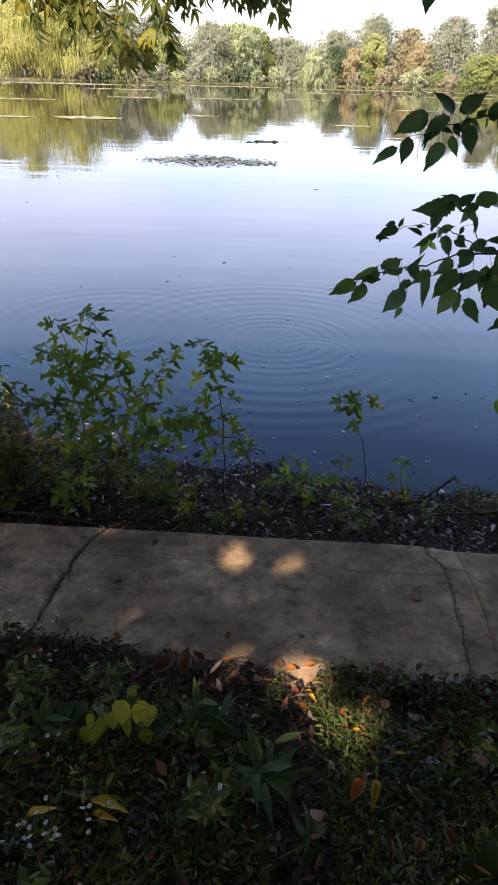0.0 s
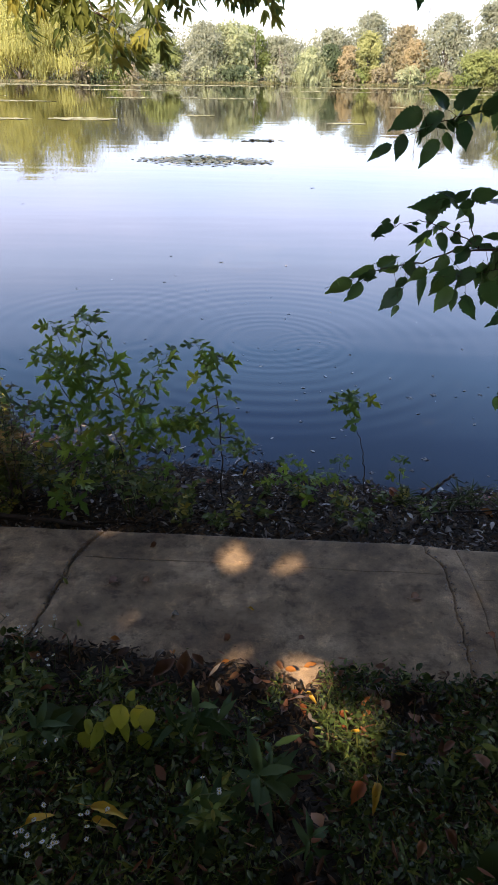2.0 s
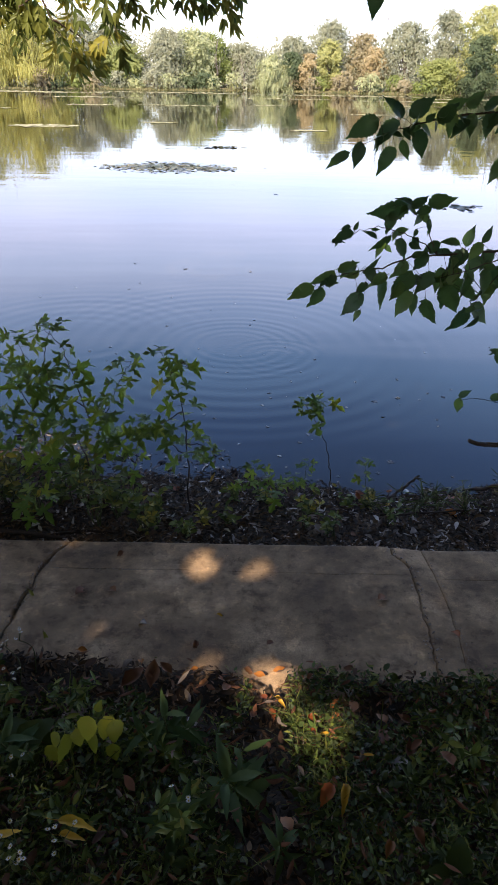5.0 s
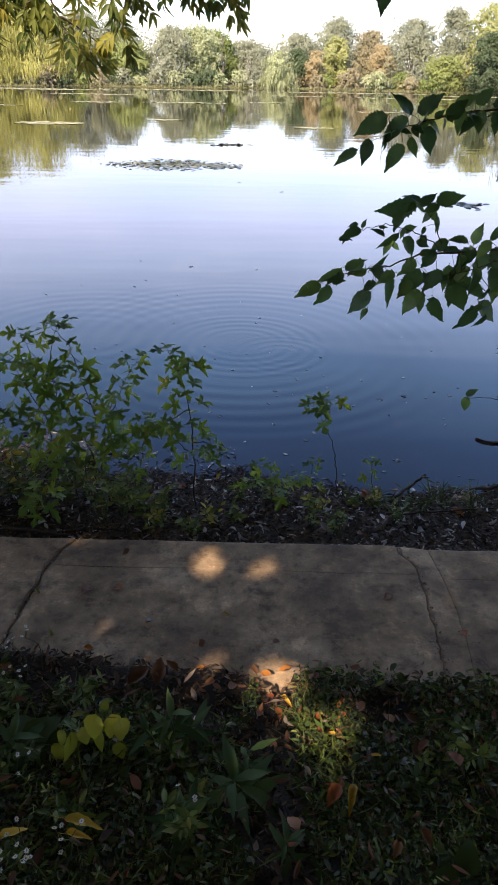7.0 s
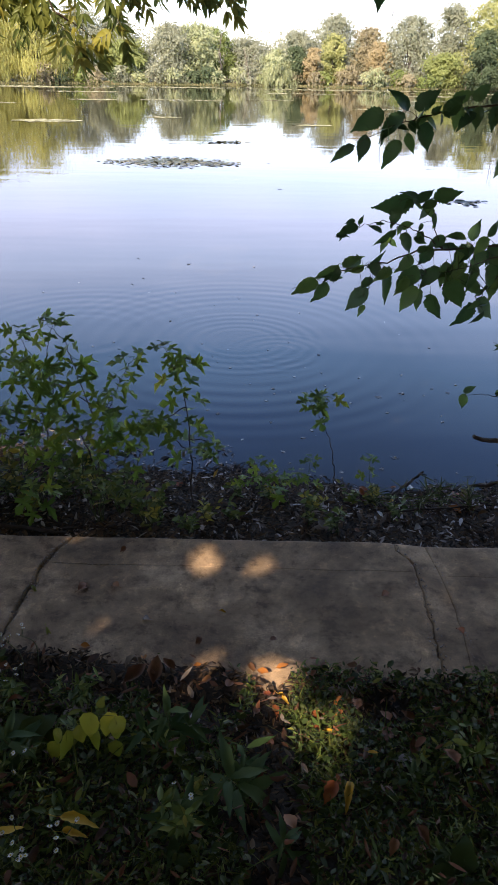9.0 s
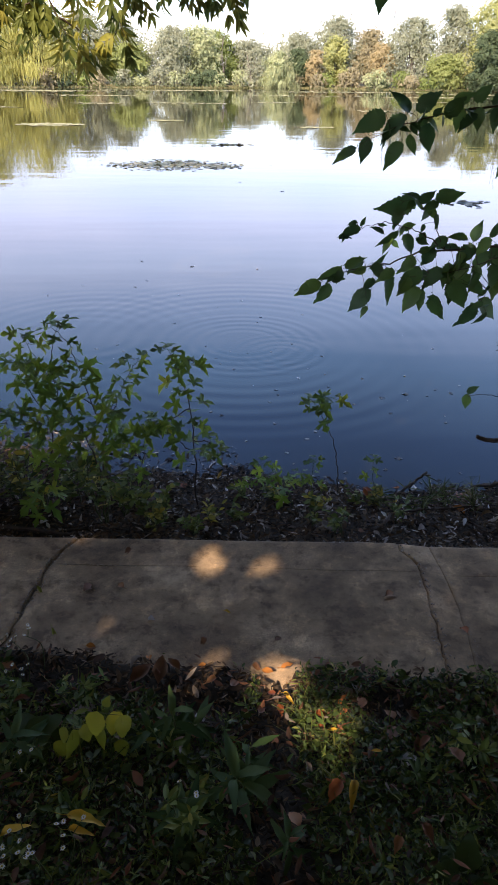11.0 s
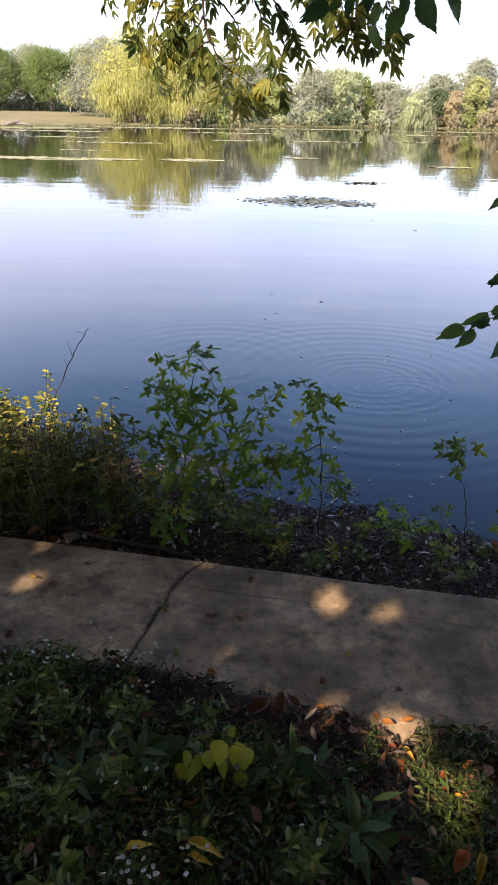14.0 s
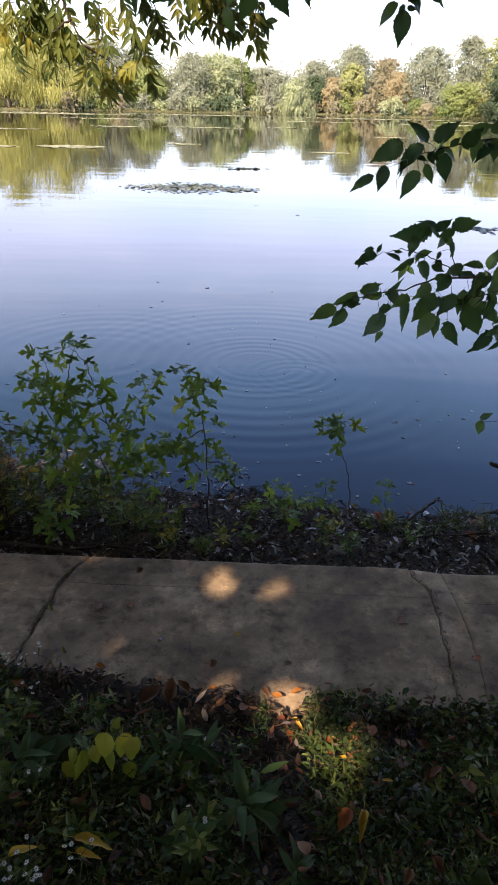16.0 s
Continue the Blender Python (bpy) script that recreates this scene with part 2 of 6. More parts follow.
def concrete_material():
    m, ns, ls = nodes_of("old_concrete")
    p = ns["Principled BSDF"]
    geo = ns.new("ShaderNodeNewGeometry")
    info = ns.new("ShaderNodeObjectInfo")
    pos = geo.outputs["Position"]
    big = noise_node(ns, ls, 2.6, 5, 0.6, pos)
    r = ramp(ns, [(0.30, (0.102, 0.066, 0.034)), (0.44, (0.183, 0.119, 0.062)), (0.54, (0.256, 0.170, 0.092)), (0.68, (0.398, 0.280, 0.167))])
    ls.new(big.outputs["Fac"], r.inputs["Fac"])
    mid = noise_node(ns, ls, 17, 6, 0.7, pos)
    rm = ramp(ns, [(0.32, (0.58, 0.56, 0.55)), (0.47, (0.95, 0.95, 0.95)), (0.56, (1.05, 1.05, 1.04)), (0.68, (1.42, 1.38, 1.32))])
    ls.new(mid.outputs["Fac"], rm.inputs["Fac"])
    # damp dark mottles and pale worn patches
    blot = noise_node(ns, ls, 6.5, 8, 0.72, pos)
    rb = ramp(ns, [(0.38, (0.55, 0.53, 0.50)), (0.46, (1.0, 1.0, 1.0)), (0.56, (1.0, 1.0, 1.0)), (0.62, (1.50, 1.46, 1.40))])
    ls.new(blot.outputs["Fac"], rb.inputs["Fac"])
    mul = ns.new("ShaderNodeMix")
    mul.data_type, mul.blend_type = "RGBA", "MULTIPLY"
    mul.inputs[0].default_value = 1.0
    ls.new(r.outputs["Color"], mul.inputs[6])
    both = ns.new("ShaderNodeMix")
    both.data_type, both.blend_type = "RGBA", "MULTIPLY"
    both.inputs[0].default_value = 1.0
    ls.new(rm.outputs["Color"], both.inputs[6])
    ls.new(rb.outputs["Color"], both.inputs[7])
    ls.new(both.outputs[2], mul.inputs[7])
    # sand grains
    gr = noise_node(ns, ls, 260, 2, 0.5, pos)
    rg = ramp(ns, [(0.36, (0.72, 0.70, 0.68)), (0.52, (1, 1, 1)), (0.68, (1.25, 1.23, 1.2))])
    ls.new(gr.outputs["Fac"], rg.inputs["Fac"])
    mul2 = ns.new("ShaderNodeMix")
    mul2.data_type, mul2.blend_type = "RGBA", "MULTIPLY"
    mul2.inputs[0].default_value = 0.75
    ls.new(mul.outputs[2], mul2.inputs[6])
    ls.new(rg.outputs["Color"], mul2.inputs[7])
    # small dark droppings and pits
    v = ns.new("ShaderNodeTexVoronoi")
    v.inputs["Scale"].default_value = 19
    ls.new(pos, v.inputs["Vector"])
    rv = ramp(ns, [(0.055, (0.22, 0.20, 0.18)), (0.085, (1, 1, 1))])
    ls.new(v.outputs["Distance"], rv.inputs["Fac"])
    mul3 = ns.new("ShaderNodeMix")
    mul3.data_type, mul3.blend_type = "RGBA", "MULTIPLY"
    mul3.inputs[0].default_value = 0.7
    ls.new(mul2.outputs[2], mul3.inputs[6])
    ls.new(rv.outputs["Color"], mul3.inputs[7])
    # pale grit laid bare by wear
    grit_v = ns.new("ShaderNodeTexVoronoi")
    grit_v.inputs["Scale"].default_value = 75
    ls.new(pos, grit_v.inputs["Vector"])
    rgv = ramp(ns, [(0.10, (1.7, 1.62, 1.5)), (0.20, (1, 1, 1))])
    ls.new(grit_v.outputs["Distance"], rgv.inputs["Fac"])
    mul4 = ns.new("ShaderNodeMix")
    mul4.data_type, mul4.blend_type = "RGBA", "MULTIPLY"
    ls.new(blot.outputs["Fac"], mul4.inputs[0])
    ls.new(mul3.outputs[2], mul4.inputs[6])
    ls.new(rgv.outputs["Color"], mul4.inputs[7])
    # slab to slab
    tone = ns.new("ShaderNodeMath")
    tone.operation = "MULTIPLY_ADD"
    ls.new(info.outputs["Random"], tone.inputs[0])
    tone.inputs[1].default_value, tone.inputs[2].default_value = 0.16, 0.92
    sc = ns.new("ShaderNodeVectorMath")
    sc.operation = "SCALE"
    ls.new(mul4.outputs[2], sc.inputs[0])
    ls.new(tone.outputs[0], sc.inputs["Scale"])
    ls.new(sc.outputs[0], p.inputs["Base Color"])
    p.inputs["Roughness"].default_value = 0.88
    b1 = ns.new("ShaderNodeBump")
    b1.inputs["Strength"].default_value, b1.inputs["Distance"].default_value = 0.15, 0.003
    ls.new(mid.outputs["Fac"], b1.inputs["Height"])
    b2 = ns.new("ShaderNodeBump")
    b2.inputs["Strength"].default_value, b2.inputs["Distance"].default_value = 0.4, 0.0015
    ls.new(gr.outputs["Fac"], b2.inputs["Height"])
    ls.new(b1.outputs[0], b2.inputs["Normal"])
    ls.new(b2.outputs[0], p.inputs["Normal"])
    return m


def water_material():
    m, ns, ls = nodes_of("pond_water")
    p = ns["Principled BSDF"]
    p.inputs["Base Color"].default_value = (0.012, 0.010, 0.005, 1)
    p.inputs["Roughness"].default_value = 0.03
    p.inputs["IOR"].default_value = 1.33
    geo = ns.new("ShaderNodeNewGeometry")
    pos = geo.outputs["Position"]
    # long low undulation, drawn out sideways
    mp = ns.new("ShaderNodeMapping")
    mp.inputs["Scale"].default_value = (0.35, 1.3, 1.0)
    ls.new(pos, mp.inputs["Vector"])
    n1 = noise_node(ns, ls, 1.1, 2, 0.4, mp.outputs[0])
    n2 = noise_node(ns, ls, 0.22, 2, 0.5, pos)
    # faint rings that spread over the calm water: centre, wave number, inner and outer reach, height
    total = None
    for cx, cy, k, inner, outer, gain in ((0.62, 6.45, 52.0, 0.15, 0.55, 0.10), (0.24, 6.76, 46.0, 0.35, 0.95, 0.17), (0.24, 6.76, 31.0, 1.05, 2.2, 0.12), (-1.45, 7.0, 30.0, 0.5, 1.6, 0.10)):
        d = ns.new("ShaderNodeVectorMath")
        d.operation = "DISTANCE"
        ls.new(pos, d.inputs[0])
        d.inputs[1].default_value = (cx, cy, WATER)
        ph = ns.new("ShaderNodeMath")
        ph.operation = "MULTIPLY"
        ls.new(d.outputs["Value"], ph.inputs[0])
        ph.inputs[1].default_value = k
        wave = ns.new("ShaderNodeMath")
        wave.operation = "SINE"
        ls.new(ph.outputs[0], wave.inputs[0])
        out = wave.outputs[0]
        for lo, hi in ((inner * 0.6, inner * 1.2), (outer * 1.2, outer * 0.8)):
            fall = ns.new("ShaderNodeMapRange")
            fall.interpolation_type = "SMOOTHSTEP"
            fall.inputs["From Min"].default_value, fall.inputs["From Max"].default_value = lo, hi
            ls.new(d.outputs["Value"], fall.inputs["Value"])
            pr = ns.new("ShaderNodeMath")
            pr.operation = "MULTIPLY"
            ls.new(out, pr.inputs[0])
            ls.new(fall.outputs[0], pr.inputs[1])
            out = pr.outputs[0]
        g = ns.new("ShaderNodeMath")
        g.operation = "MULTIPLY_ADD"
        ls.new(out, g.inputs[0])
        g.inputs[1].default_value = gain / k * 6
        if total is not None:
            ls.new(total, g.inputs[2])
        else:
            g.inputs[2].default_value = 0
        total = g.outputs[0]
    b0 = ns.new("ShaderNodeBump")
    b0.inputs["Strength"].default_value, b0.inputs["Distance"].default_value = 1.0, 0.012
    ls.new(total, b0.inputs["Height"])
    b1 = ns.new("ShaderNodeBump")
    b1.inputs["Strength"].default_value, b1.inputs["Distance"].default_value = 1.0, 0.004
    ls.new(n1.outputs["Fac"], b1.inputs["Height"])
    ls.new(b0.outputs[0], b1.inputs["Normal"])
    ls.new(b1.outputs[0], p.inputs["Normal"])
    return m


M_CONCRETE = concrete_material()
M_WATER = water_material()


# ---- mesh helpers ----
def mesh_of(name, verts, faces, mats, index=None, smooth=False):
    """A mesh from arrays; faces: an (n, 3) or (n, 4) array, or a list of such arrays."""
    me = bpy.data.meshes.new(name)
    groups = faces if isinstance(faces, list) else [faces]
    verts = np.asarray(verts, dtype=np.float32)
    me.vertices.add(len(verts))
    me.vertices.foreach_set("co", verts.ravel())
    loops = np.concatenate([np.asarray(g, dtype=np.int32).ravel() for g in groups])
    sizes = np.concatenate([np.full(len(g), np.asarray(g).shape[1], dtype=np.int32) for g in groups])
    starts = np.concatenate([[0], np.cumsum(sizes)[:-1]]).astype(np.int32)
    me.loops.add(len(loops))
    me.loops.foreach_set("vertex_index", loops)
    me.polygons.add(len(sizes))
    me.polygons.foreach_set("loop_start", starts)
    me.update(calc_edges=True)
    for m in mats if isinstance(mats, (list, tuple)) else [mats]:
        me.materials.append(m)
    if index is not None:
        me.polygons.foreach_set("material_index", np.asarray(index, dtype=np.int32))
    if smooth:
        me.polygons.foreach_set("use_smooth", np.ones(len(sizes), dtype=bool))
    me.validate()
    return me


def part(name, me, parent, label="", kind=""):
    ob = new(name, me)
    ob.parent = parent
    return tagged(ob, label, kind=kind)


def thing(name, place, label, category, group="", kind=""):
    ob = new(name)
    ob.empty_display_size = 0.1
    ob.location = place
    return tagged(ob, label, category, group, kind)


class Soup:
    """Collects vertices and triangles or quads of many small pieces."""

    def __init__(self):
        self.v, self.f3, self.f4, self.n = [], [], [], 0

    def add(self, v, f):
        v, f = np.asarray(v, float), np.asarray(f, int)
        (self.f3 if f.shape[1] == 3 else self.f4).append(f + self.n)
        self.v.append(v)
        self.n += len(v)

    def mesh(self, name, mat, smooth=False):
        groups = [np.concatenate(g) for g in (self.f3, self.f4) if g]
        return mesh_of(name, np.concatenate(self.v), groups, mat, smooth=smooth)


def tube(soup, pts, r0, r1, sides=6):
    """A tapered round rod along a line of points."""
    pts = np.asarray(pts, float)
    n = len(pts)
    tang = np.gradient(pts, axis=0)
    tang /= np.linalg.norm(tang, axis=1)[:, None] + 1e-9
    ref = np.array([0.31, 0.87, 0.38]) if abs(tang[0] @ np.array([0.31, 0.87, 0.38])) < 0.95 else np.array([1.0, 0, 0])
    rings = []
    for i in range(n):
        a = np.cross(tang[i], ref)
        a /= np.linalg.norm(a)
        b = np.cross(tang[i], a)
        r = r0 + (r1 - r0) * i / (n - 1)
        ang = np.arange(sides) * 2 * math.pi / sides
        rings.append(pts[i] + r * (np.cos(ang)[:, None] * a + np.sin(ang)[:, None] * b))
    v = np.concatenate(rings + [pts[:1], pts[-1:]])
    f = []
    for i in range(n - 1):
        for j in range(sides):
            k = (j + 1) % sides
            f.append((i * sides + j, i * sides + k, (i + 1) * sides + k, (i + 1) * sides + j))
    cap = [(n * sides, (j + 1) % sides, j) for j in range(sides)] + [(n * sides + 1, (n - 1) * sides + j, (n - 1) * sides + (j + 1) % sides) for j in range(sides)]
    base = soup.n
    soup.add(v, f)
    soup.f3.append(np.array(cap) + base)


def curve_through(pts, steps=5, wob=0.0, rng=None):
    """A smooth line through a few points (Catmull-Rom), with a slight wobble."""
    p = [Vector(q) for q in pts]
    p = [p[0] * 2 - p[1], *p, p[-1] * 2 - p[-2]]
    out = []
    for i in range(1, len(p) - 2):
        for k in range(steps):
            t = k / steps
            out.append(0.5 * (2 * p[i] + (p[i + 1] - p[i - 1]) * t + (2 * p[i - 1] - 5 * p[i] + 4 * p[i + 1] - p[i + 2]) * t * t + (3 * p[i] - p[i - 1] - 3 * p[i + 1] + p[i + 2]) * t ** 3))
    out.append(p[-2])
    a = np.array([tuple(q) for q in out])
    if wob and rng is not None:
        a[1:-1] += rng.normal(0, wob, a[1:-1].shape)
    return a


def unit(v):
    return v / (np.linalg.norm(v, axis=-1, keepdims=True) + 1e-9)


def leaf_cloud(centre, along, normal, length, width, fold=0.15, fine=False):
    """Many small folded leaves: base at centre, tip along. 5 vertices and 4 triangles each, or 9 and 8, rounder and curled, where fine."""
    n = len(centre)
    along, normal = unit(along), unit(normal)
    side = unit(np.cross(along, normal))
    normal = np.cross(side, along)
    L, W = np.broadcast_to(length, n)[:, None], np.broadcast_to(width, n)[:, None]
    if fine:
        rows = [(0, 0, 0), (0.24, 0.40, 0.6), (0.52, 0.50, 1.0), (0.80, 0.30, 0.5), (1.0, 0, -0.6), (0.80, -0.30, 0.5), (0.52, -0.50, 1.0), (0.24, -0.40, 0.6), (0.5, 0, 0)]
        v = np.stack([centre + along * L * a + side * W * b + normal * W * fold * c for a, b, c in rows], 1).reshape(-1, 3)
        i = np.arange(n)[:, None] * 9
        return v, np.concatenate([i + np.array([[k, (k + 1) % 8, 8]]) for k in range(8)])
    base, tip = centre, centre + along * L
    mid = centre + along * L * 0.45 - normal * W * fold
    lf, rt = centre + along * L * 0.42 - side * W * 0.5, centre + along * L * 0.42 + side * W * 0.5
    v = np.stack([base, rt, tip, lf, mid], 1).reshape(-1, 3)
    i = np.arange(n)[:, None] * 5
    f = np.concatenate([i + np.array([[0, 1, 4]]), i + np.array([[1, 2, 4]]), i + np.array([[2, 3, 4]]), i + np.array([[3, 0, 4]])])
    return v, f


def rand_dirs(rng, n):
    return unit(rng.normal(size=(n, 3)))


def leaf_outline(kind):
    """Half outline, from the base at 0 to the tip at 1, of one leaf."""
    if kind == "maple":
        half = [(0.0, 0.0), (0.12, -0.05), (0.32, -0.12), (0.26, 0.0), (0.32, 0.04), (0.15, 0.12), (0.36, 0.17), (0.46, 0.24), (0.68, 0.36), (0.50, 0.39), (0.48, 0.50), (0.34, 0.42), (0.28, 0.44), (0.09, 0.33), (0.13, 0.50), (0.17, 0.58), (0.25, 0.70), (0.14, 0.73), (0.13, 0.85), (0.05, 0.87)]
    elif kind == "elm":
        half = [(0.0, 0.0)]
        for i in range(1, 12):
            t = i / 12
            w = 0.285 * math.sin(math.pi * t ** 0.60) * (1 - 0.35 * max(0.0, t - 0.6) / 0.4)
            half += [(w, t), (w * 0.88, t + 0.035)]
    elif kind == "lance":
        half = [(0.11 * math.sin(math.pi * (i / 8) ** 0.8), i / 8) for i in range(8)]
    elif kind == "broad":
        half = [(0.125 * math.sin(math.pi * (i / 9) ** 0.75) * (1.0 if i % 2 else 0.96), i / 9) for i in range(9)]
    elif kind == "heart":
        half = [(0.0, 0.0)] + [(0.39 * math.sin(math.pi * (i / 10) ** 0.62) ** 0.8 * (1.0 if i % 2 else 0.94), i / 10) for i in range(1, 10)]
    elif kind == "oval":
        half = [(0.30 * math.sin(math.pi * (i / 9) ** 0.85) * (1.0 if i % 2 else 0.93), i / 9) for i in range(9)]
    else:
        half = [(0.145 * math.sin(math.pi * (i / 8) ** 0.75), i / 8) for i in range(8)]
    return half + [(0.0, 1.0)]


def leaf_mesh(name, kind, size, mat, curl=0.25, droop=0.25, seed=0, petiole=0.35):
    """One whole leaf with a folded, curled blade, a midrib and a stalk; it grows along +y, its face to +z."""
    rng = np.random.default_rng(seed)
    half = leaf_outline(kind)
    def lift(x, y):
        return curl * abs(x) * (1.2 + 0.5 * math.sin(5 * y + seed)) - droop * y * y + 0.03 * math.sin(9 * x + 7 * y + seed)
    v, f = [], []
    n = len(half)
    if kind == "maple":
        rim = half + [(-x, y) for x, y in half[-2:0:-1]]
        rim = [(x + a, y + b) for (x, y), (a, b) in zip(rim, rng.normal(0, 0.014, (len(rim), 2)))]
        v = [(x, y, lift(x, y)) for x, y in rim] + [(0, 0.22, lift(0, 0.22))]
        f = [(len(rim), i, (i + 1) % len(rim)) for i in range(len(rim))]
        half = []
    for x, y in half:
        v.append((0, y, lift(0, y)))
    rights, lefts = [0], [0]
    for i, (x, y) in enumerate(half[1:-1], 1):
        jx, jy = rng.normal(0, 0.012, 2)
        v.append((x + jx, y + jy, lift(x, y)))
        rights.append(len(v) - 1)
        jx, jy = rng.normal(0, 0.012, 2)
        v.append((-x + jx, y + jy, lift(x, y)))
        lefts.append(len(v) - 1)
    rights.append(n - 1)
    lefts.append(n - 1)
    for i in range(n - 1 if half else 0):
        for rim, flip in ((rights, 1), (lefts, 0)):
            q = [i, rim[i], rim[i + 1], i + 1]
            q = [a for k, a in enumerate(q) if a not in q[:k]]
            if len(q) < 3:
                continue
            q = q if flip else q[::-1]
            if len(q) == 4:
                f += [q[:3], [q[0], q[2], q[3]]]
            else:
                f.append(q)
    s = Soup()
    s.add(np.array(v) * size, f)
    if petiole:
        tube(s, np.array([(0, -petiole, 0.06), (0, -petiole * 0.5, -0.01), (0, 0, 0), (0, 0.5, lift(0, 0.5) - 0.008)]) * size, 0.012 * size, 0.006 * size, 4)
    return s.mesh(name, mat, smooth=True)


def place_leaf(name, me, parent, at, along, normal, size=1.0, label=""):
    """Puts a shared leaf mesh as an object of its own: stalk end at the given spot."""
    y = Vector(along).normalized()
    z = Vector(normal)
    x = y.cross(z)
    x = x.normalized() if x.length > 1e-4 else y.orthogonal().normalized()
    z = x.cross(y)
    m = Matrix((x, y, z)).transposed().to_4x4() @ Matrix.Diagonal((size, size, size, 1))
    m.translation = Vector(at)
    ob = new(name, me)
    ob.parent = parent
    ob.matrix_local = m
    return tagged(ob, label)


# ---- ground: one sheet from the bank to the horizon, hollowed out for the pond ----
def path_near(x):
    return 1.93 - 0.075 * x


def creep(x):
    """How far soil and litter have crept over the near edge of the path."""
    return max(0.0, 0.092 + 0.055 * math.exp(-((x + 0.75) / 0.45) ** 2) + 0.025 * noise.noise((x * 4.3, 7, 0)) + 0.018 * noise.noise((x * 13, 7, 0)) - 0.10 * math.exp(-((x - 0.25) / 0.08) ** 2))


def path_far(x):
    return 2.877 - 0.0485 * x


def shore_near(x):
    base = 4.10 - 0.17 * x + (0.10 * x * x if x < 0 else 0.045 * x * x)
    return min(base, 7.5) + 0.10 * math.sin(3.1 * x + 1) * math.exp(-0.1 * x * x) + 0.05 * math.sin(9.7 * x)


def shore_far(x):
    y = 99.5 - 0.008 * (x - 2) ** 2 + 1.2 * math.sin(0.23 * x) + 0.5 * math.sin(0.9 * x)
    if x < -30:
        y -= 10 * min(1, (-30 - x) / 12)
    return max(y, 60)


def smooth(t):
    t = max(0.0, min(1.0, t))
    return t * t * (3 - 2 * t)


def ground_height(x, y):
    pn, pf, sn, sf = path_near(x), path_far(x), shore_near(x), shore_far(x)
    if pn <= y < pn + creep(x):
        return 0.008 + 0.004 * noise.noise((x * 20, y * 20, 0))
    if y < pn:
        d = pn - y
        z = -0.015 + 0.27 * d if d < 2 else 0.525 + 0.12 * smooth((d - 2) / 6)
        z += 0.03 * noise.noise((x * 2.3, y * 2.3, 0)) * smooth(d * 4) + 0.012 * noise.noise((x * 9, y * 9, 4)) * smooth(d * 6)
        return max(z, 0.008)
    if y < pf:
        return -0.07
    if y < sn:
        t = (y - pf) / (sn - pf)
        z = -0.07 - 0.34 * t ** 1.15
        return z + 0.025 * noise.noise((x * 3.1, y * 3.1, 2)) + 0.012 * noise.noise((x * 11, y * 11, 6))
    side = smooth((abs(x + 5) - 75) / 20)
    if y < sf:
        depth = min((y - sn) * 0.35, (sf - y) * 0.25, 1.6)
        z = -0.41 - depth + 0.025 * noise.noise((x * 3.1, y * 3.1, 2)) * smooth(1 - (y - sn))
        return z * (1 - side) + 0.3 * side
    d = y - sf
    rise = 0.9 if x < -28 else 0.45
    return -0.42 + min(d * 0.08, 0.12) + rise * smooth(d / 40)


def spaced(lo, hi, step, far, grow=1.22):
    a = list(np.arange(lo, hi + 1e-6, step))
    s, v = step, hi
    up = []
    while v < far:
        s *= grow
        v += s
        up.append(v)
    s, v = step, lo
    down = []
    while v > -far:
        s *= grow
        v -= s
        down.append(v)
    return down[::-1] + a + up


xs = sorted(set(np.round(spaced(-3.2, 3.2, 0.05, 2500), 3)) | set(np.round(np.arange(-80, 70, 4.0), 3)))
ys = sorted(set(np.round(spaced(0.4, 5.2, 0.05, 2500), 3)) | set(np.round(np.arange(82, 104, 0.8), 3)) | set(np.round(np.arange(1.7, 2.35, 0.0125), 4)))
gx, gy = np.meshgrid(xs, ys)
gz = np.array([[ground_height(float(a), float(b)) for a in xs] for b in ys])
nx, ny = len(xs), len(ys)
gi = np.arange(nx * ny).reshape(ny, nx)
quads = np.stack([gi[:-1, :-1], gi[:-1, 1:], gi[1:, 1:], gi[1:, :-1]], -1).reshape(-1, 4)
mid_y = np.repeat(np.array([(a + b) / 2 for a, b in zip(ys, ys[1:])]), nx - 1)
ground = new("ground", mesh_of("ground", np.stack([gx, gy, gz], -1).reshape(-1, 3), quads, [M_SOIL, M_LAWN], np.where((mid_y > 60) | (mid_y < -4), 1, 0), True))
tagged(ground, "dark soil bank sloping to a pond, lawn beyond", "ground", kind="structure")

wxs, wys = np.linspace(-110, 100, 22), np.linspace(3.3, 130, 22)
wx, wy = np.meshgrid(wxs, wys)
wi = np.arange(22 * 22).reshape(22, 22)
water = new("water", mesh_of("water", np.stack([wx, wy, np.full_like(wx, WATER)], -1).reshape(-1, 3), np.stack([wi[:-1, :-1], wi[:-1, 1:], wi[1:, 1:], wi[1:, :-1]], -1).reshape(-1, 4), M_WATER))
tagged(water, "still blue pond water mirroring sky and trees", "water", kind="structure")


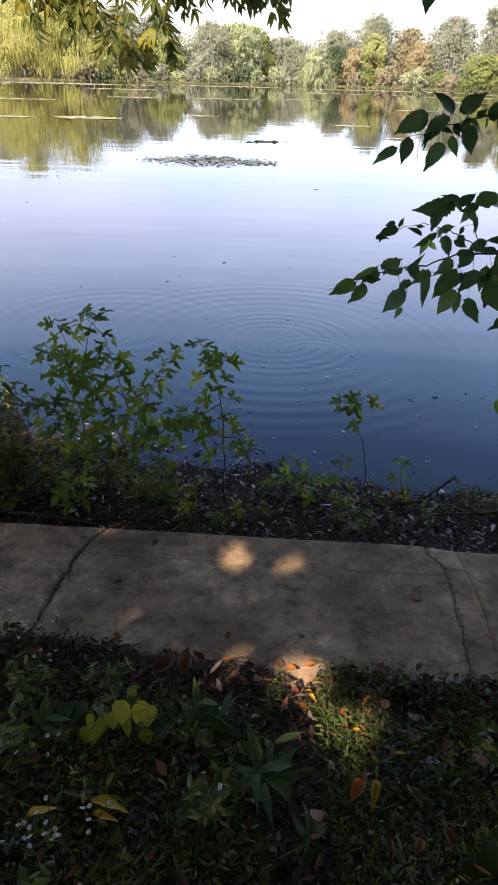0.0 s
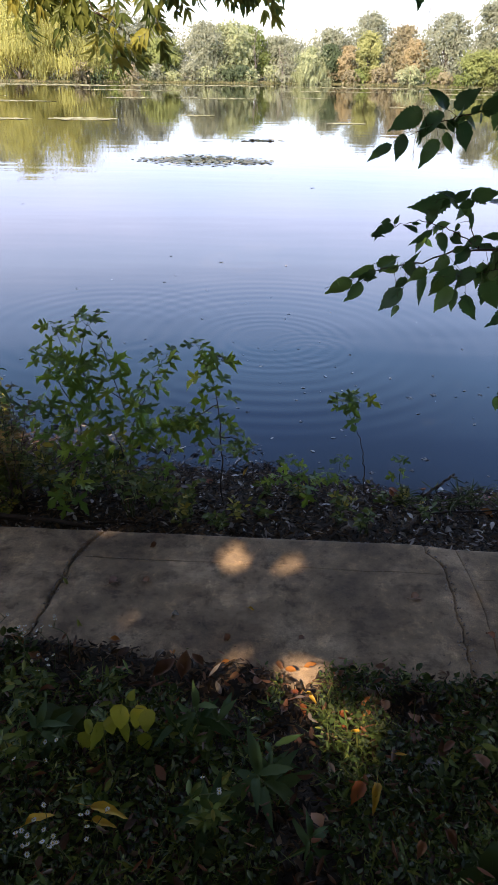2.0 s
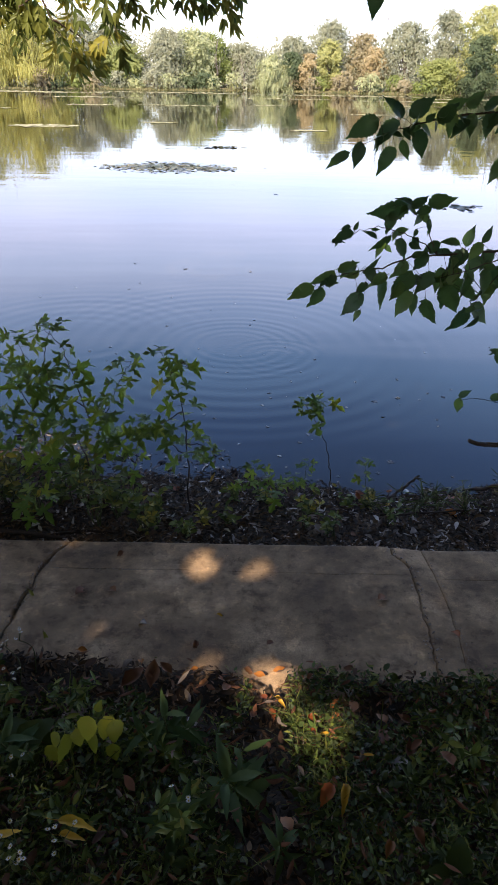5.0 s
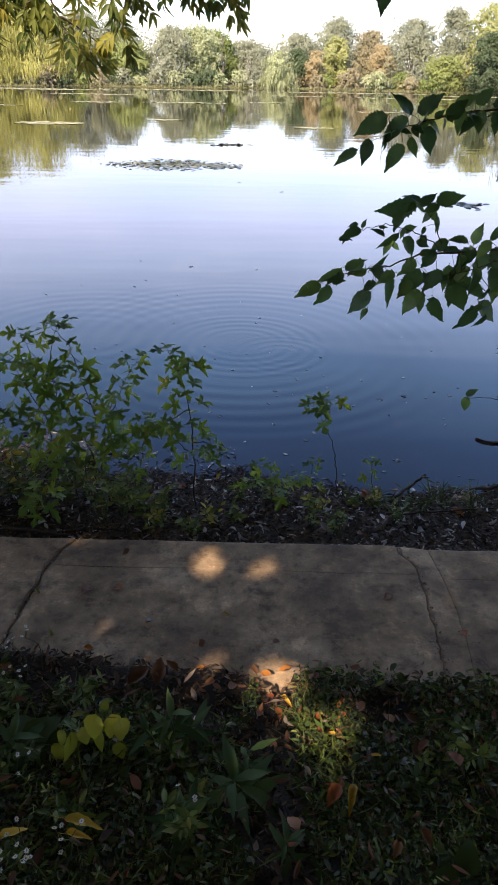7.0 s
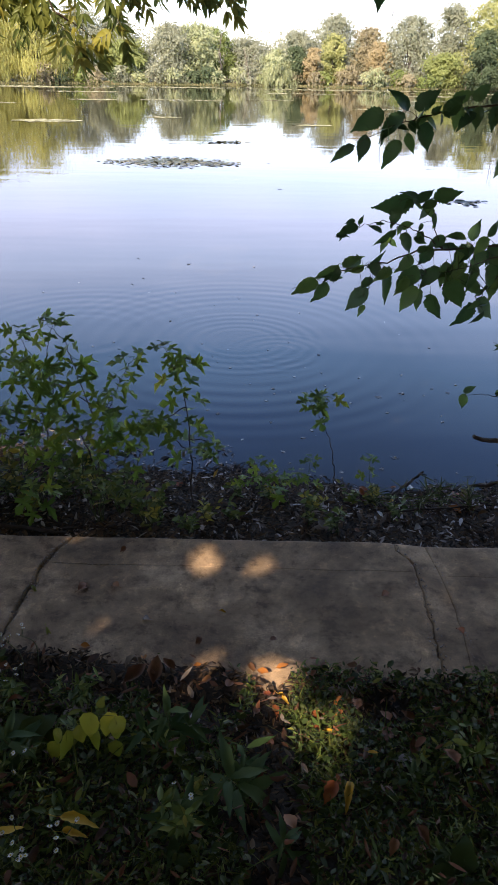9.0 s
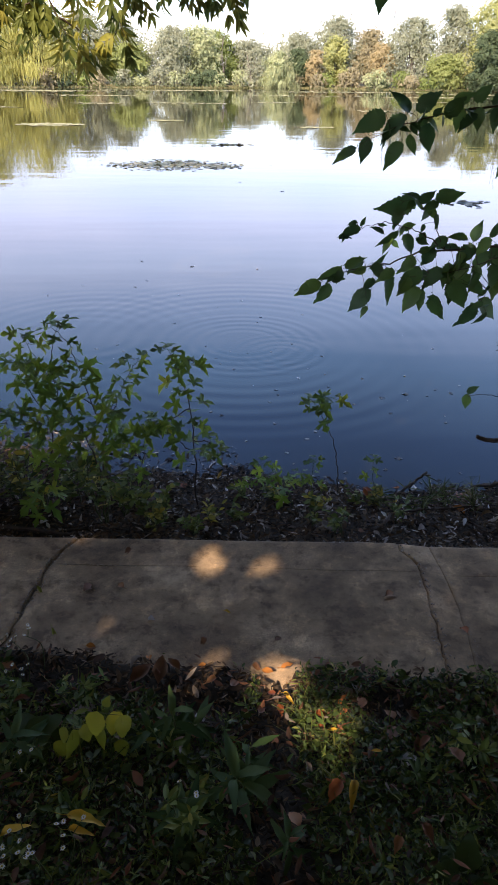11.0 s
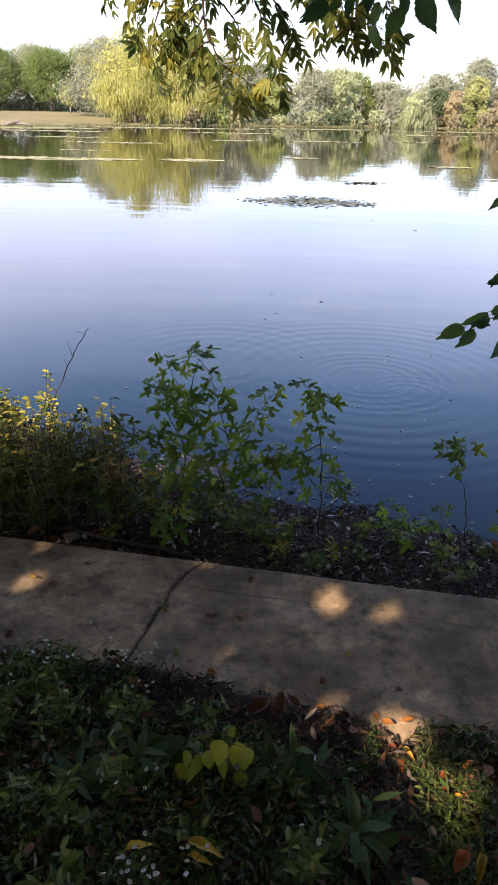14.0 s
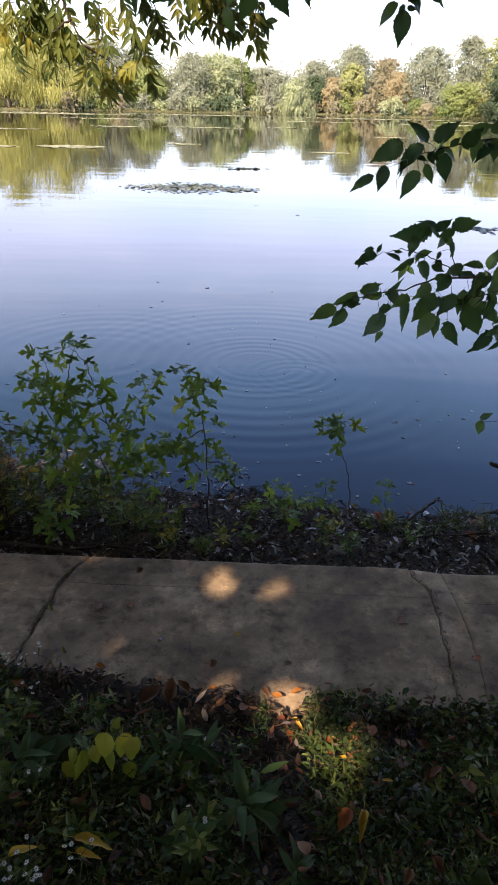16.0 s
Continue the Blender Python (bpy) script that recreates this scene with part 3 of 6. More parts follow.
# ---- far shore trees ----
def crown_cards(rng, lobes, count, size, droop=0.0):
    """Leaf sprays scattered about lobes (x, y, z, r): dense, with a ragged outline and gaps."""
    lobes = np.asarray(lobes, float)
    w = lobes[:, 3] ** 2
    pick = rng.choice(len(lobes), count, p=w / w.sum())
    d = rand_dirs(rng, count)
    rad = lobes[pick, 3] * np.clip(rng.normal(0.85, 0.42, count), 0.05, 1.75)
    stretch = rng.uniform(0.7, 1.35, (len(lobes), 3))[pick]
    c = lobes[pick, :3] + d * rad[:, None] * stretch * np.array([1, 1, 0.8])
    c[:, 2] = np.maximum(c[:, 2], 0.15)
    s = size * rng.uniform(0.5, 1.4, count)
    whole = unit((c - lobes[:, :3].mean(axis=0)) * np.array([1, 1, 1.2]))
    if droop:
        hang = rng.uniform(0.4, 1.0, count)
        along = np.stack([rng.normal(0, 0.14, count), rng.normal(0, 0.14, count), -np.ones(count)], 1)
        return leaf_cloud(c, along, whole + rng.normal(0, 0.5, (count, 3)), s * (1 + droop * hang), s * 0.34, 0.1)
    nrm = unit(whole * 0.6 + d * 0.35 + np.array([-0.12, -0.35, 0.45]) + rng.normal(0, 0.45, (count, 3)))
    along = np.cross(nrm, rand_dirs(rng, count))
    along[:, 2] -= 0.5 * np.linalg.norm(along, axis=1)
    return leaf_cloud(c, along, nrm, s * 1.25, s * 0.62, 0.12)


def far_tree(name, x, y, top, width, mat, label, seed, form="round", count=5200, card=0.42, trunk=None, bark=None):
    """A tapered trunk with limbs and an uneven crown of leaf clumps."""
    rng = np.random.default_rng(seed)
    z0 = ground_height(x, y) - 0.05
    h = top - z0
    root = thing(name, (x, y, z0), label, "shrub" if name == "shrub" else "tree")
    clear = h * (0.10 if trunk is None else trunk)
    lobes = []
    n = int(34 + width * 5)
    for i in range(n):
        u = (i + 0.5) / n
        zz = clear * 0.8 + (h - clear * 0.8) * u ** 0.85
        env = math.sin(math.pi * min(1, (0.25 + 0.75 * u) ** 0.85)) ** 0.55 if form != "spread" else (0.6 + 0.4 * math.sin(math.pi * u)) * (1 - 0.55 * u ** 3)
        a = i * 2.4 + rng.uniform(-0.5, 0.5)
        rr = width * 0.5 * env * rng.uniform(0.25, 0.98)
        r = width * rng.uniform(0.05, 0.16) * (0.75 + 0.35 * env)
        zz = min(zz, h - r * rng.uniform(0.7, 1.0))
        lobes.append((math.cos(a) * rr, math.sin(a) * rr, zz, r))
    s = Soup()
    lean = rng.normal(0, 0.03, 2) * h
    line = curve_through([(0, 0, 0), (lean[0] * 0.3, lean[1] * 0.3, h * 0.3), (lean[0], lean[1], h * 0.82)], 4)
    tube(s, line, 0.022 * h + 0.05, 0.012, 7)
    for lx, ly, lz, r in lobes[::4]:
        k = max(0.12, min(0.75, (lz - r) / h * 0.75))
        p = line[int(k * (len(line) - 1))]
        tube(s, curve_through([tuple(p), ((p[0] + lx) * 0.5, (p[1] + ly) * 0.5, (p[2] + lz) * 0.5 + 0.04 * h), (lx, ly, lz)], 3), 0.008 * h + 0.015, 0.01, 5)
    part("trunk", s.mesh(name + "_trunk", bark or M_FARBARK, True), root)
    c = Soup()
    if form == "willow":
        c.add(*crown_cards(rng, lobes, count // 3, card))
        low = [(a, b, max(zz * rng.uniform(0.55, 1.0), r * 0.7), r * 0.95) for a, b, zz, r in lobes]
        c.add(*crown_cards(rng, low, count, card * 0.75, 2.4))
        rim = [(math.cos(k * 0.7) * width * 0.42 * rng.uniform(0.7, 1.1), math.sin(k * 0.7) * width * 0.42, h * rng.uniform(0.16, 0.42), width * 0.10) for k in range(14)]
        c.add(*crown_cards(rng, rim, count // 2, card * 0.75, 2.6))
    else:
        c.add(*crown_cards(rng, lobes, count, card))
    part("crown", c.mesh(name + "_crown", mat), root)
    return root


TREES = [
    # x, y, top, width, crown, form, words
    (-74, 134, 11.5, 12, T_PARK, "round", "broad green park tree on a mown lawn"),
    (-66, 132, 11.0, 11, T_PARK, "round", "green park tree with a full crown on the lawn"),
    (-61, 138, 12.0, 11, T_GREY, "round", "grey-green park tree behind the lawn"),
    (-55, 130, 10.6, 10, T_PARK, "round", "green park tree standing on a mown lawn"),
    (-50, 136, 11.4, 11, T_GREEN, "round", "tall green park tree behind the lawn"),
    (-43, 118, 8.0, 5.5, T_PURPLE, "round", "dark plum-leaved tree beside the willow"),
    (-36.5, 106, 10.6, 10, T_GREY, "round", "grey-green tree behind the yellow willow"),
    (-30, 98.5, 11.4, 10, T_WILLOW, "willow", "large yellow weeping willow at the water's edge"),
    (-24, 100, 10.6, 9.0, T_WILLOW, "willow", "yellow-green weeping willow at the water's edge"),
    (-19.5, 106, 8.4, 9, T_GREY, "round", "grey-green tree behind the far shore"),
    (-14.5, 108, 7.6, 7, T_GREY, "round", "pale grey-green tree behind the far shore"),
    (-12.2, 101.5, 4.6, 4.6, T_BRIGHT, "spread", "low bright green tree on the far shore"),
    (-6.8, 103, 6.6, 6.4, T_GREY, "spread", "dense pale green tree on the far shore"),
    (-3.4, 104, 6.7, 6.2, T_PALEWIL, "spread", "dense pale green tree on the far shore"),
    (-1.2, 110, 6.4, 5.0, T_GREEN, "round", "green tree behind the far shore"),
    (3.2, 112, 5.4, 7.5, T_GREY, "spread", "low grey-green tree behind the far shore"),
    (7.0, 100.5, 3.9, 3.8, T_PALEWIL, "willow", "small pale weeping willow at the water's edge"),
    (10.2, 107, 6.2, 6.5, T_GREY, "round", "grey-green tree behind the far shore"),
    (9.7, 102.5, 4.2, 3.0, T_DARK, "spread", "dark green tree on the far shore"),
    (11.6, 101, 4.0, 2.0, T_ORANGE, "spread", "slim orange autumn tree on the far shore"),
    (15.2, 106.5, 8.0, 6.5, T_GREY, "round", "tall grey-green tree on the far shore"),
    (14.6, 102.5, 5.6, 3.6, T_YELLOW, "spread", "yellowing autumn tree on the far shore"),
    (19.6, 106, 6.6, 5.5, T_BROWN, "round", "thin russet autumn tree on the far shore"),
    (20.4, 101.5, 4.9, 3.0, T_ORANGE, "spread", "orange-tinged tree on the far shore"),
    (24.6, 102, 7.9, 6.8, T_GREY, "round", "tall grey-green tree on the far shore"),
    (29.4, 100.5, 9.1, 5.2, T_GREY, "round", "tall pale green tree on the far shore"),
    (27.2, 95.5, 3.6, 4.0, T_BRIGHT, "spread", "low bright green tree over the water"),
    (33.2, 97, 9.6, 6.5, T_YELLOW, "round", "tall yellowing tree on the far shore"),
    (31.0, 91.5, 6.0, 3.6, T_DARK, "spread", "dark green tree at the water's edge"),
    (38.5, 95, 10.4, 8, T_GREY, "round", "tall grey-green tree on the far shore"),
    (45, 92, 10.0, 9, T_GREEN, "round", "tall green tree on the far shore"),
    (53, 90, 10.0, 9, T_GREY, "round", "tall grey-green tree on the far shore"),
]
for i, (x, y, top, width, mat, form, label) in enumerate(TREES):
    far_tree("willow_tree" if form == "willow" else "tree", x, y, top, width * 1.2, mat, label, 100 + i, form, int(5000 + 90 * width * (top + 1)), 0.27, 0.30 if x < -40 else None, M_BARK if x < -40 else None)

far_tree("tree", -47.2, 119, 4.6, 3.0, T_YELLOW, "small yellow park tree on the lawn", 190, "round", 900, 0.4, 0.45)

# low brush that fills the far bank
for i in range(46):
    x = -24 + i * 1.7 + RNG.uniform(-0.7, 0.7)
    mat = (T_GREY, T_DARK, T_GREEN, T_PALEWIL, T_GREY, T_DARK, T_BROWN)[int(RNG.integers(0, 7))]
    far_tree("shrub", x, shore_far(x) + RNG.uniform(0.8, 2.6), 0.7 + RNG.uniform(0, 1.6), 2.4 + RNG.uniform(0, 1.4), mat, "low brush along the far shore", 300 + i, "spread", 520, 0.3, 0.05)


def bare_tree(x, y, top, seed, label):
    rng = np.random.default_rng(seed)
    z0 = ground_height(x, y) - 0.05
    root = thing("bare_tree", (x, y, z0), label, "tree")
    h = top - z0
    s = Soup()
    line = curve_through([(0, 0, 0), (0.1, 0, h * 0.4), (-0.05, 0, h)], 6, 0.03, rng)
    tube(s, line, 0.10, 0.015, 6)
    part("trunk", s.mesh("bare_trunk", M_FARBARK, True), root)
    t = Soup()
    for k in range(16):
        p = line[3 + int(rng.integers(0, len(line) - 4))]
        a = rng.uniform(0, 2 * math.pi)
        l = rng.uniform(0.5, 1.3)
        tube(t, [tuple(p), (p[0] + math.cos(a) * l * 0.3, p[1] + math.sin(a) * l * 0.3, p[2] + l * 0.6), (p[0] + math.cos(a) * l * 0.5, p[1] + math.sin(a) * l * 0.5, p[2] + l * 1.3)], 0.03, 0.008, 4)
    part("branch", t.mesh("bare_branches", M_FARBARK), root)


bare_tree(-0.25, 100.3, 5.2, 1, "pale leafless tree at the water's edge")
bare_tree(3.3, 100.8, 3.0, 2, "small leafless tree on the far shore")
bare_tree(22.2, 104, 8.6, 3, "leafless tree top among green trees")
bare_tree(35.0, 95, 10.8, 4, "leafless tree top among yellow trees")

s = Soup()
lg = curve_through([(-1.6, 0, 0.05), (-0.4, 0.1, 0.22), (0.9, -0.1, 0.16), (1.9, 0.1, 0.02)], 5, 0.04, np.random.default_rng(3))
tube(s, lg, 0.20, 0.10, 9)
tube(s, curve_through([(-1.2, -0.3, 0.0), (-0.2, -0.3, 0.34), (0.7, 0.0, 0.5)], 4), 0.12, 0.05, 8)
log = new("driftwood", s.mesh("driftwood", M_FARBARK, True))
log.location = (-38.6, 80.5, max(ground_height(-38.6, 80.5), WATER))
tagged(log, "pale dead log lying at the far water's edge", "log")

# woods behind the first row
s = Soup()
rng = np.random.default_rng(55)
lobes = []
for i in range(170):
    x = -105 + i * 1.12 + rng.uniform(-1, 1)
    base = 7.0 if x > -20 else 10.0
    if 0 < x < 12:
        base = 5.0
    lobes.append((x, 140 + rng.uniform(-3, 3), 0.8, 1.8))
    lobes.append((x + 0.5, 139 + rng.uniform(-2, 2), 1.8, 2.2))
    for k in range(3):
        lobes.append((x, 148 + rng.uniform(-8, 10), (k + 0.4) / 3 * base * rng.uniform(0.85, 1.1), rng.uniform(1.6, 2.6)))
s.add(*crown_cards(rng, lobes, 40000, 0.55))
woods = new("far_woods", s.mesh("far_woods", T_GREY))
tagged(woods, "dense belt of grey-green woods behind the pond", "woods", kind="stuff")

# understorey behind the park trees
s = Soup()
rng = np.random.default_rng(57)
s.add(*crown_cards(rng, [(-86 + i * 0.55, 146 + rng.uniform(-1, 1), rng.uniform(0.6, 2.6), 1.1) for i in range(90)], 16000, 0.4))
under = new("understorey", s.mesh("understorey", T_DARK))
tagged(under, "shaded undergrowth behind the park trees", "undergrowth", kind="stuff")

# reeds and dry grass at the far water line
s = Soup()
rng = np.random.default_rng(56)
n = 9000
rx = rng.uniform(-60, 48, n)
ry = np.array([shore_far(float(a)) for a in rx]) + rng.uniform(-0.5, 1.6, n)
rz = np.array([max(ground_height(float(a), float(b)), WATER) for a, b in zip(rx, ry)])
tilt = np.stack([rng.normal(0, 0.25, n), rng.normal(0, 0.25, n), np.ones(n)], 1)
s.add(*leaf_cloud(np.stack([rx, ry, rz - 0.02], 1), tilt, np.stack([rng.normal(0, 1, n), -np.ones(n), np.zeros(n)], 1), rng.uniform(0.08, 0.42, n) * (0.5 + 0.5 * np.sin(rx * 0.9) ** 2), 0.06))
reeds = new("reeds", s.mesh("reeds", M_REED))
tagged(reeds, "fringe of dry reeds along the far shore", "reeds", kind="stuff")


# ---- lily pads ----
def pad_mat_object(name, label, patches, mat, seed, size, tilt=0.12):
    """Floating round leaves in patches (x, y, half length, half depth, count)."""
    rng = np.random.default_rng(seed)
    s = Soup()
    ang = np.linspace(0.25, 2 * math.pi - 0.25, 9)
    ring = np.stack([np.cos(ang), np.sin(ang)], 1)
    for px, py, hx, hy, count in patches:
        u = np.clip(rng.normal(0, 0.42, count), -1, 1)
        w = np.clip(rng.normal(0, 0.42, count), -1, 1) * np.sqrt(1 - 0.8 * u * u)
        for a, b in zip(u, w):
            r = size * rng.uniform(0.55, 1.2)
            c, sn_ = math.cos(k := rng.uniform(0, 6.28)), math.sin(k)
            tx, ty = rng.normal(0, tilt, 2)
            q = ring @ np.array([[c, sn_], [-sn_, c]]) * r
            z = q[:, 0] * tx + q[:, 1] * ty
            z = z - z.min() + rng.uniform(0.003, 0.008)
            v = np.concatenate([[[0, 0, z.mean()]], np.column_stack([q, z])]) + np.array([px + a * hx, py + b * hy, WATER])
            s.add(v, [(0, i, i + 1) for i in range(1, 9)])
    ob = new(name, s.mesh(name, mat))
    return tagged(ob, label, "lily pads", kind="stuff")


pad_mat_object("lily_pads", "raft of dark lily pads on open water", [(-1.45, 21.2, 1.8, 1.25, 760), (-2.6, 21.2, 0.9, 0.3, 50), (-0.15, 20.9, 0.8, 0.45, 90)], M_PAD, 1, 0.06, 0.10)
pad_mat_object("lily_pads", "small drift of lily pads on open water", [(0.25, 27.0, 0.9, 0.25, 40)], M_PAD, 2, 0.09, 0.15)
pad_mat_object("lily_pads", "scattered lily pads on open water", [(5.2, 15.0, 0.4, 0.5, 26)], M_PAD, 3, 0.08, 0.1)
pad_mat_object("lily_pads", "pale floating pad mats on the far pond", [
    (-15.5, 35.2, 3.8, 1.0, 620), (-8.3, 36.0, 1.6, 0.9, 260), (-12.2, 35.6, 1.6, 0.6, 170), (-22.5, 35.8, 4.0, 1.2, 520),
    (-3.0, 39.2, 0.8, 0.4, 80), (4.2, 35.2, 0.8, 0.35, 80), (10, 49, 1.4, 0.6, 110), (-24, 58, 5.0, 1.0, 260), (-17, 51, 3.6, 0.8, 240), (-16, 42, 1.5, 0.4, 90),
    (-3.0, 58, 3.0, 0.8, 160), (-9.5, 57, 2.0, 0.8, 140), (3.5, 60, 2.0, 0.6, 90), (16, 62, 3.0, 0.8, 130), (22, 54, 2.0, 0.8, 100)], M_FARPAD, 4, 0.17, 0.02)
pad_mat_object("lily_pads", "dense pale pad fields off the far lawn", [
    (-40, 78, 14, 4.0, 1900), (-22, 84, 10, 3.0, 1000), (-5, 88, 9, 2.0, 500), (14, 86, 12, 2.4, 600), (28, 80, 8, 2.0, 400), (-45, 66, 9, 2.0, 700), (-30, 70, 6, 1.4, 400), (-12, 72, 5, 1.0, 220), (8, 74, 5, 0.8, 160), (20, 72, 6, 1.0, 200)], M_FARPAD, 5, 0.24, 0.015)


# ---- the shade tree, unseen behind the viewer; gaps are cut in its crown to place sunflecks ----
FLECKS = [  # x, y, height, radius of the gap
    (-0.06, 2.755, 0.0, 0.018), (-0.01, 2.74, 0.0, 0.021), (0.035, 2.71, 0.0, 0.019), (0.06, 2.66, 0.0, 0.020), (0.04, 2.60, 0.0, 0.019), (0.05, 2.54, 0.0, 0.014), (0.225, 2.64, 0.0, 0.029), (0.25, 2.59, 0.0, 0.016),
    (-0.49, 2.25, 0.0, 0.021), (-0.09, 2.17, 0.0, 0.028), (-0.07, 2.10, 0.0, 0.018), (0.281, 2.14, 0.0, 0.012), (0.27, 2.011, 0.0, 0.030), (0.272, 1.93, 0.0, 0.032), (0.262, 1.87, 0.02, 0.024),
    (0.47, 1.68, 0.10, 0.030), (0.44, 1.79, 0.05, 0.026), (0.48, 1.56, 0.13, 0.014), (0.45, 1.36, 0.20, 0.016),
    (-1.56, 2.90, 0.0, 0.022), (-1.46, 2.64, 0.0, 0.020), (-1.30, 2.56, 0.0, 0.016), (-1.11, 2.69, 0.0, 0.008),
    (1.03, 3.88, -0.37, 0.014), (1.13, 3.78, -0.35, 0.020), (1.20, 3.95, -0.37, 0.016), (1.55, 3.72, -0.33, 0.016), (-1.78, 3.6, 0.5, 0.16), (-1.98, 3.6, 0.35, 0.12), (-2.1, 3.4, 0.15, 0.10), (-1.55, 3.6, 0.55, 0.12),
    (-1.45, 6.7, 2.4, 0.25), (-1.9, 6.7, 2.7, 0.35), (-1.0, 6.7, 2.5, 0.2), (-0.4, 6.7, 2.85, 0.15), (-1.75, 6.7, 3.2, 0.3),
]


def crown_of(rng, centre, radii, count, low, size=0.19):
    """A deep crown of broad leaves turned to the light, with leaves left out along the sun's line to each fleck."""
    c = rng.uniform(-1, 1, (count, 3))
    c = c[np.linalg.norm(c, axis=1) < 1] * np.array(radii) + np.array(centre)
    c = c[c[:, 2] > np.array([low(a, b) for a, b in c[:, :2]])]
    m = len(c)
    sd = np.array(sun_dir)
    nrm = unit(sd + rng.normal(0, 0.45, (m, 3)))
    along = unit(np.cross(nrm, rand_dirs(rng, m)))
    ln = size * rng.uniform(0.8, 1.2, m)
    v, f = leaf_cloud(c - along * ln[:, None] * 0.45, along, nrm, ln, ln * 0.85, 0.08)
    v = v.reshape(m, 5, 3)
    mid = v.mean(axis=1, keepdims=True)
    test = np.concatenate([v, (v + np.roll(v, 1, axis=1)) / 2, (v + mid) / 2, mid], 1)
    keep = np.ones(m, bool)
    for fx, fy, fz, r in FLECKS:
        d = test - np.array([fx, fy, fz])
        off = np.linalg.norm(d - (d @ sd)[..., None] * sd, axis=-1)
        keep &= off.min(axis=1) > r
    idx = np.nonzero(keep)[0]
    out = Soup()
    out.add(*leaf_cloud((c - along * ln[:, None] * 0.45)[idx], along[idx], nrm[idx], ln[idx], ln[idx] * 0.85, 0.08))
    return out.mesh("crown", M_CANOPY)


def big_tree(name, label, base, trunk, limbs, crowns, seed):
    rng = np.random.default_rng(seed)
    root = thing(name, base, label, "tree")
    o = np.array(base)
    s = Soup()
    tube(s, curve_through(trunk, 6) - o, 0.32, 0.12, 12)
    part("trunk", s.mesh("trunk", M_BARK, True), root)
    for l, r in limbs:
        s = Soup()
        tube(s, curve_through(l, 6, 0.02, rng) - o, r, r * 0.2, 8)
        part("limb", s.mesh("limb", M_BARK, True), root)
    for centre, radii, count, low in crowns:
        me = crown_of(rng, centre, radii, count, low)
        ob = part("crown", me, root)
        ob.location = -o
    return root


def over_view(a, b):
    return 4.0 if b > -2.5 else 2.4


# crowns spread forward, and low behind, out of view to darken the foreground
shade_tree = big_tree("shade_tree", "large shade tree with a dense crown on the bank", (-3.4, -3.6, 0.55),
    [(-3.4, -3.6, 0.45), (-3.3, -3.5, 2.5), (-3.3, -3.1, 5.0), (-3.1, -2.7, 8.0)],
    [([(-3.3, -3.2, 4.1), (-2.2, 0.0, 4.9), (-1.3, 2.4, 4.3), (-1.00, 5.24, 4.15)], 0.12), ([(-3.3, -3.05, 5.2), (-1.2, -1.0, 6.8), (1.0, 1.0, 6.6), (3.0, 3.0, 6.8)], 0.12), ([(-3.3, -3.3, 3.6), (-5.5, -1.2, 4.6), (-7.5, 0.4, 5.2)], 0.12),
     ([(-3.3, -3.2, 4.6), (-4.2, -6.0, 6.4), (-4.6, -8.0, 6.8)], 0.12)] ,
    [((-2.2, 0.6, 6.6), (10.5, 9.5, 3.4), 135000, over_view), ((-3.0, -7.0, 5.0), (11.0, 4.0, 3.6), 40000, lambda a, b: 1.6)], 21)
# the low second crown is added out of view to darken the path's right
elm_tree = big_tree("elm_tree", "leaning elm at the pond's edge", (4.2, 3.15, -0.12),
    [(4.2, 3.15, -0.25), (4.1, 3.1, 1.6), (3.9, 2.9, 3.6), (3.9, 2.6, 6.5)],
    [([(4.1, 3.1, 1.5), (3.2, 3.15, 1.75), (2.32, 3.82, 1.52)], 0.035), ([(4.0, 3.05, 2.1), (3.0, 3.2, 2.3), (2.26, 3.88, 2.10)], 0.035), ([(4.15, 3.12, 0.8), (3.0, 3.3, 0.85), (2.32, 4.06, 0.42)], 0.02), ([(3.9, 2.9, 3.4), (2.6, 2.9, 3.9), (1.7, 3.1, 3.8), (1.0, 3.4, 3.3)], 0.04)],
    [((4.5, 1.0, 6.6), (5.6, 6.0, 2.7), 50000, over_view), ((6.6, 0.3, 3.9), (4.0, 4.8, 2.2), 34000, lambda a, b: 2.0)], 22)

# leaves added out of view on the sun's line, to block one stray fleck
rng = np.random.default_rng(77)
at = np.array([-0.245, 2.735, 0.0]) + np.array(sun_dir) * 9.3 + rng.uniform(-0.055, 0.055, (16, 3)) - np.array(shade_tree.location)
nrm = unit(np.array(sun_dir) + rng.normal(0, 0.3, (16, 3)))
clump = Soup()
clump.add(*leaf_cloud(at, unit(np.cross(nrm, rand_dirs(rng, 16))), nrm, np.full(16, 0.10), np.full(16, 0.085), 0.08))
part("fleck_block_leaves", clump.mesh("fleck_block_leaves", M_CANOPY), shade_tree)


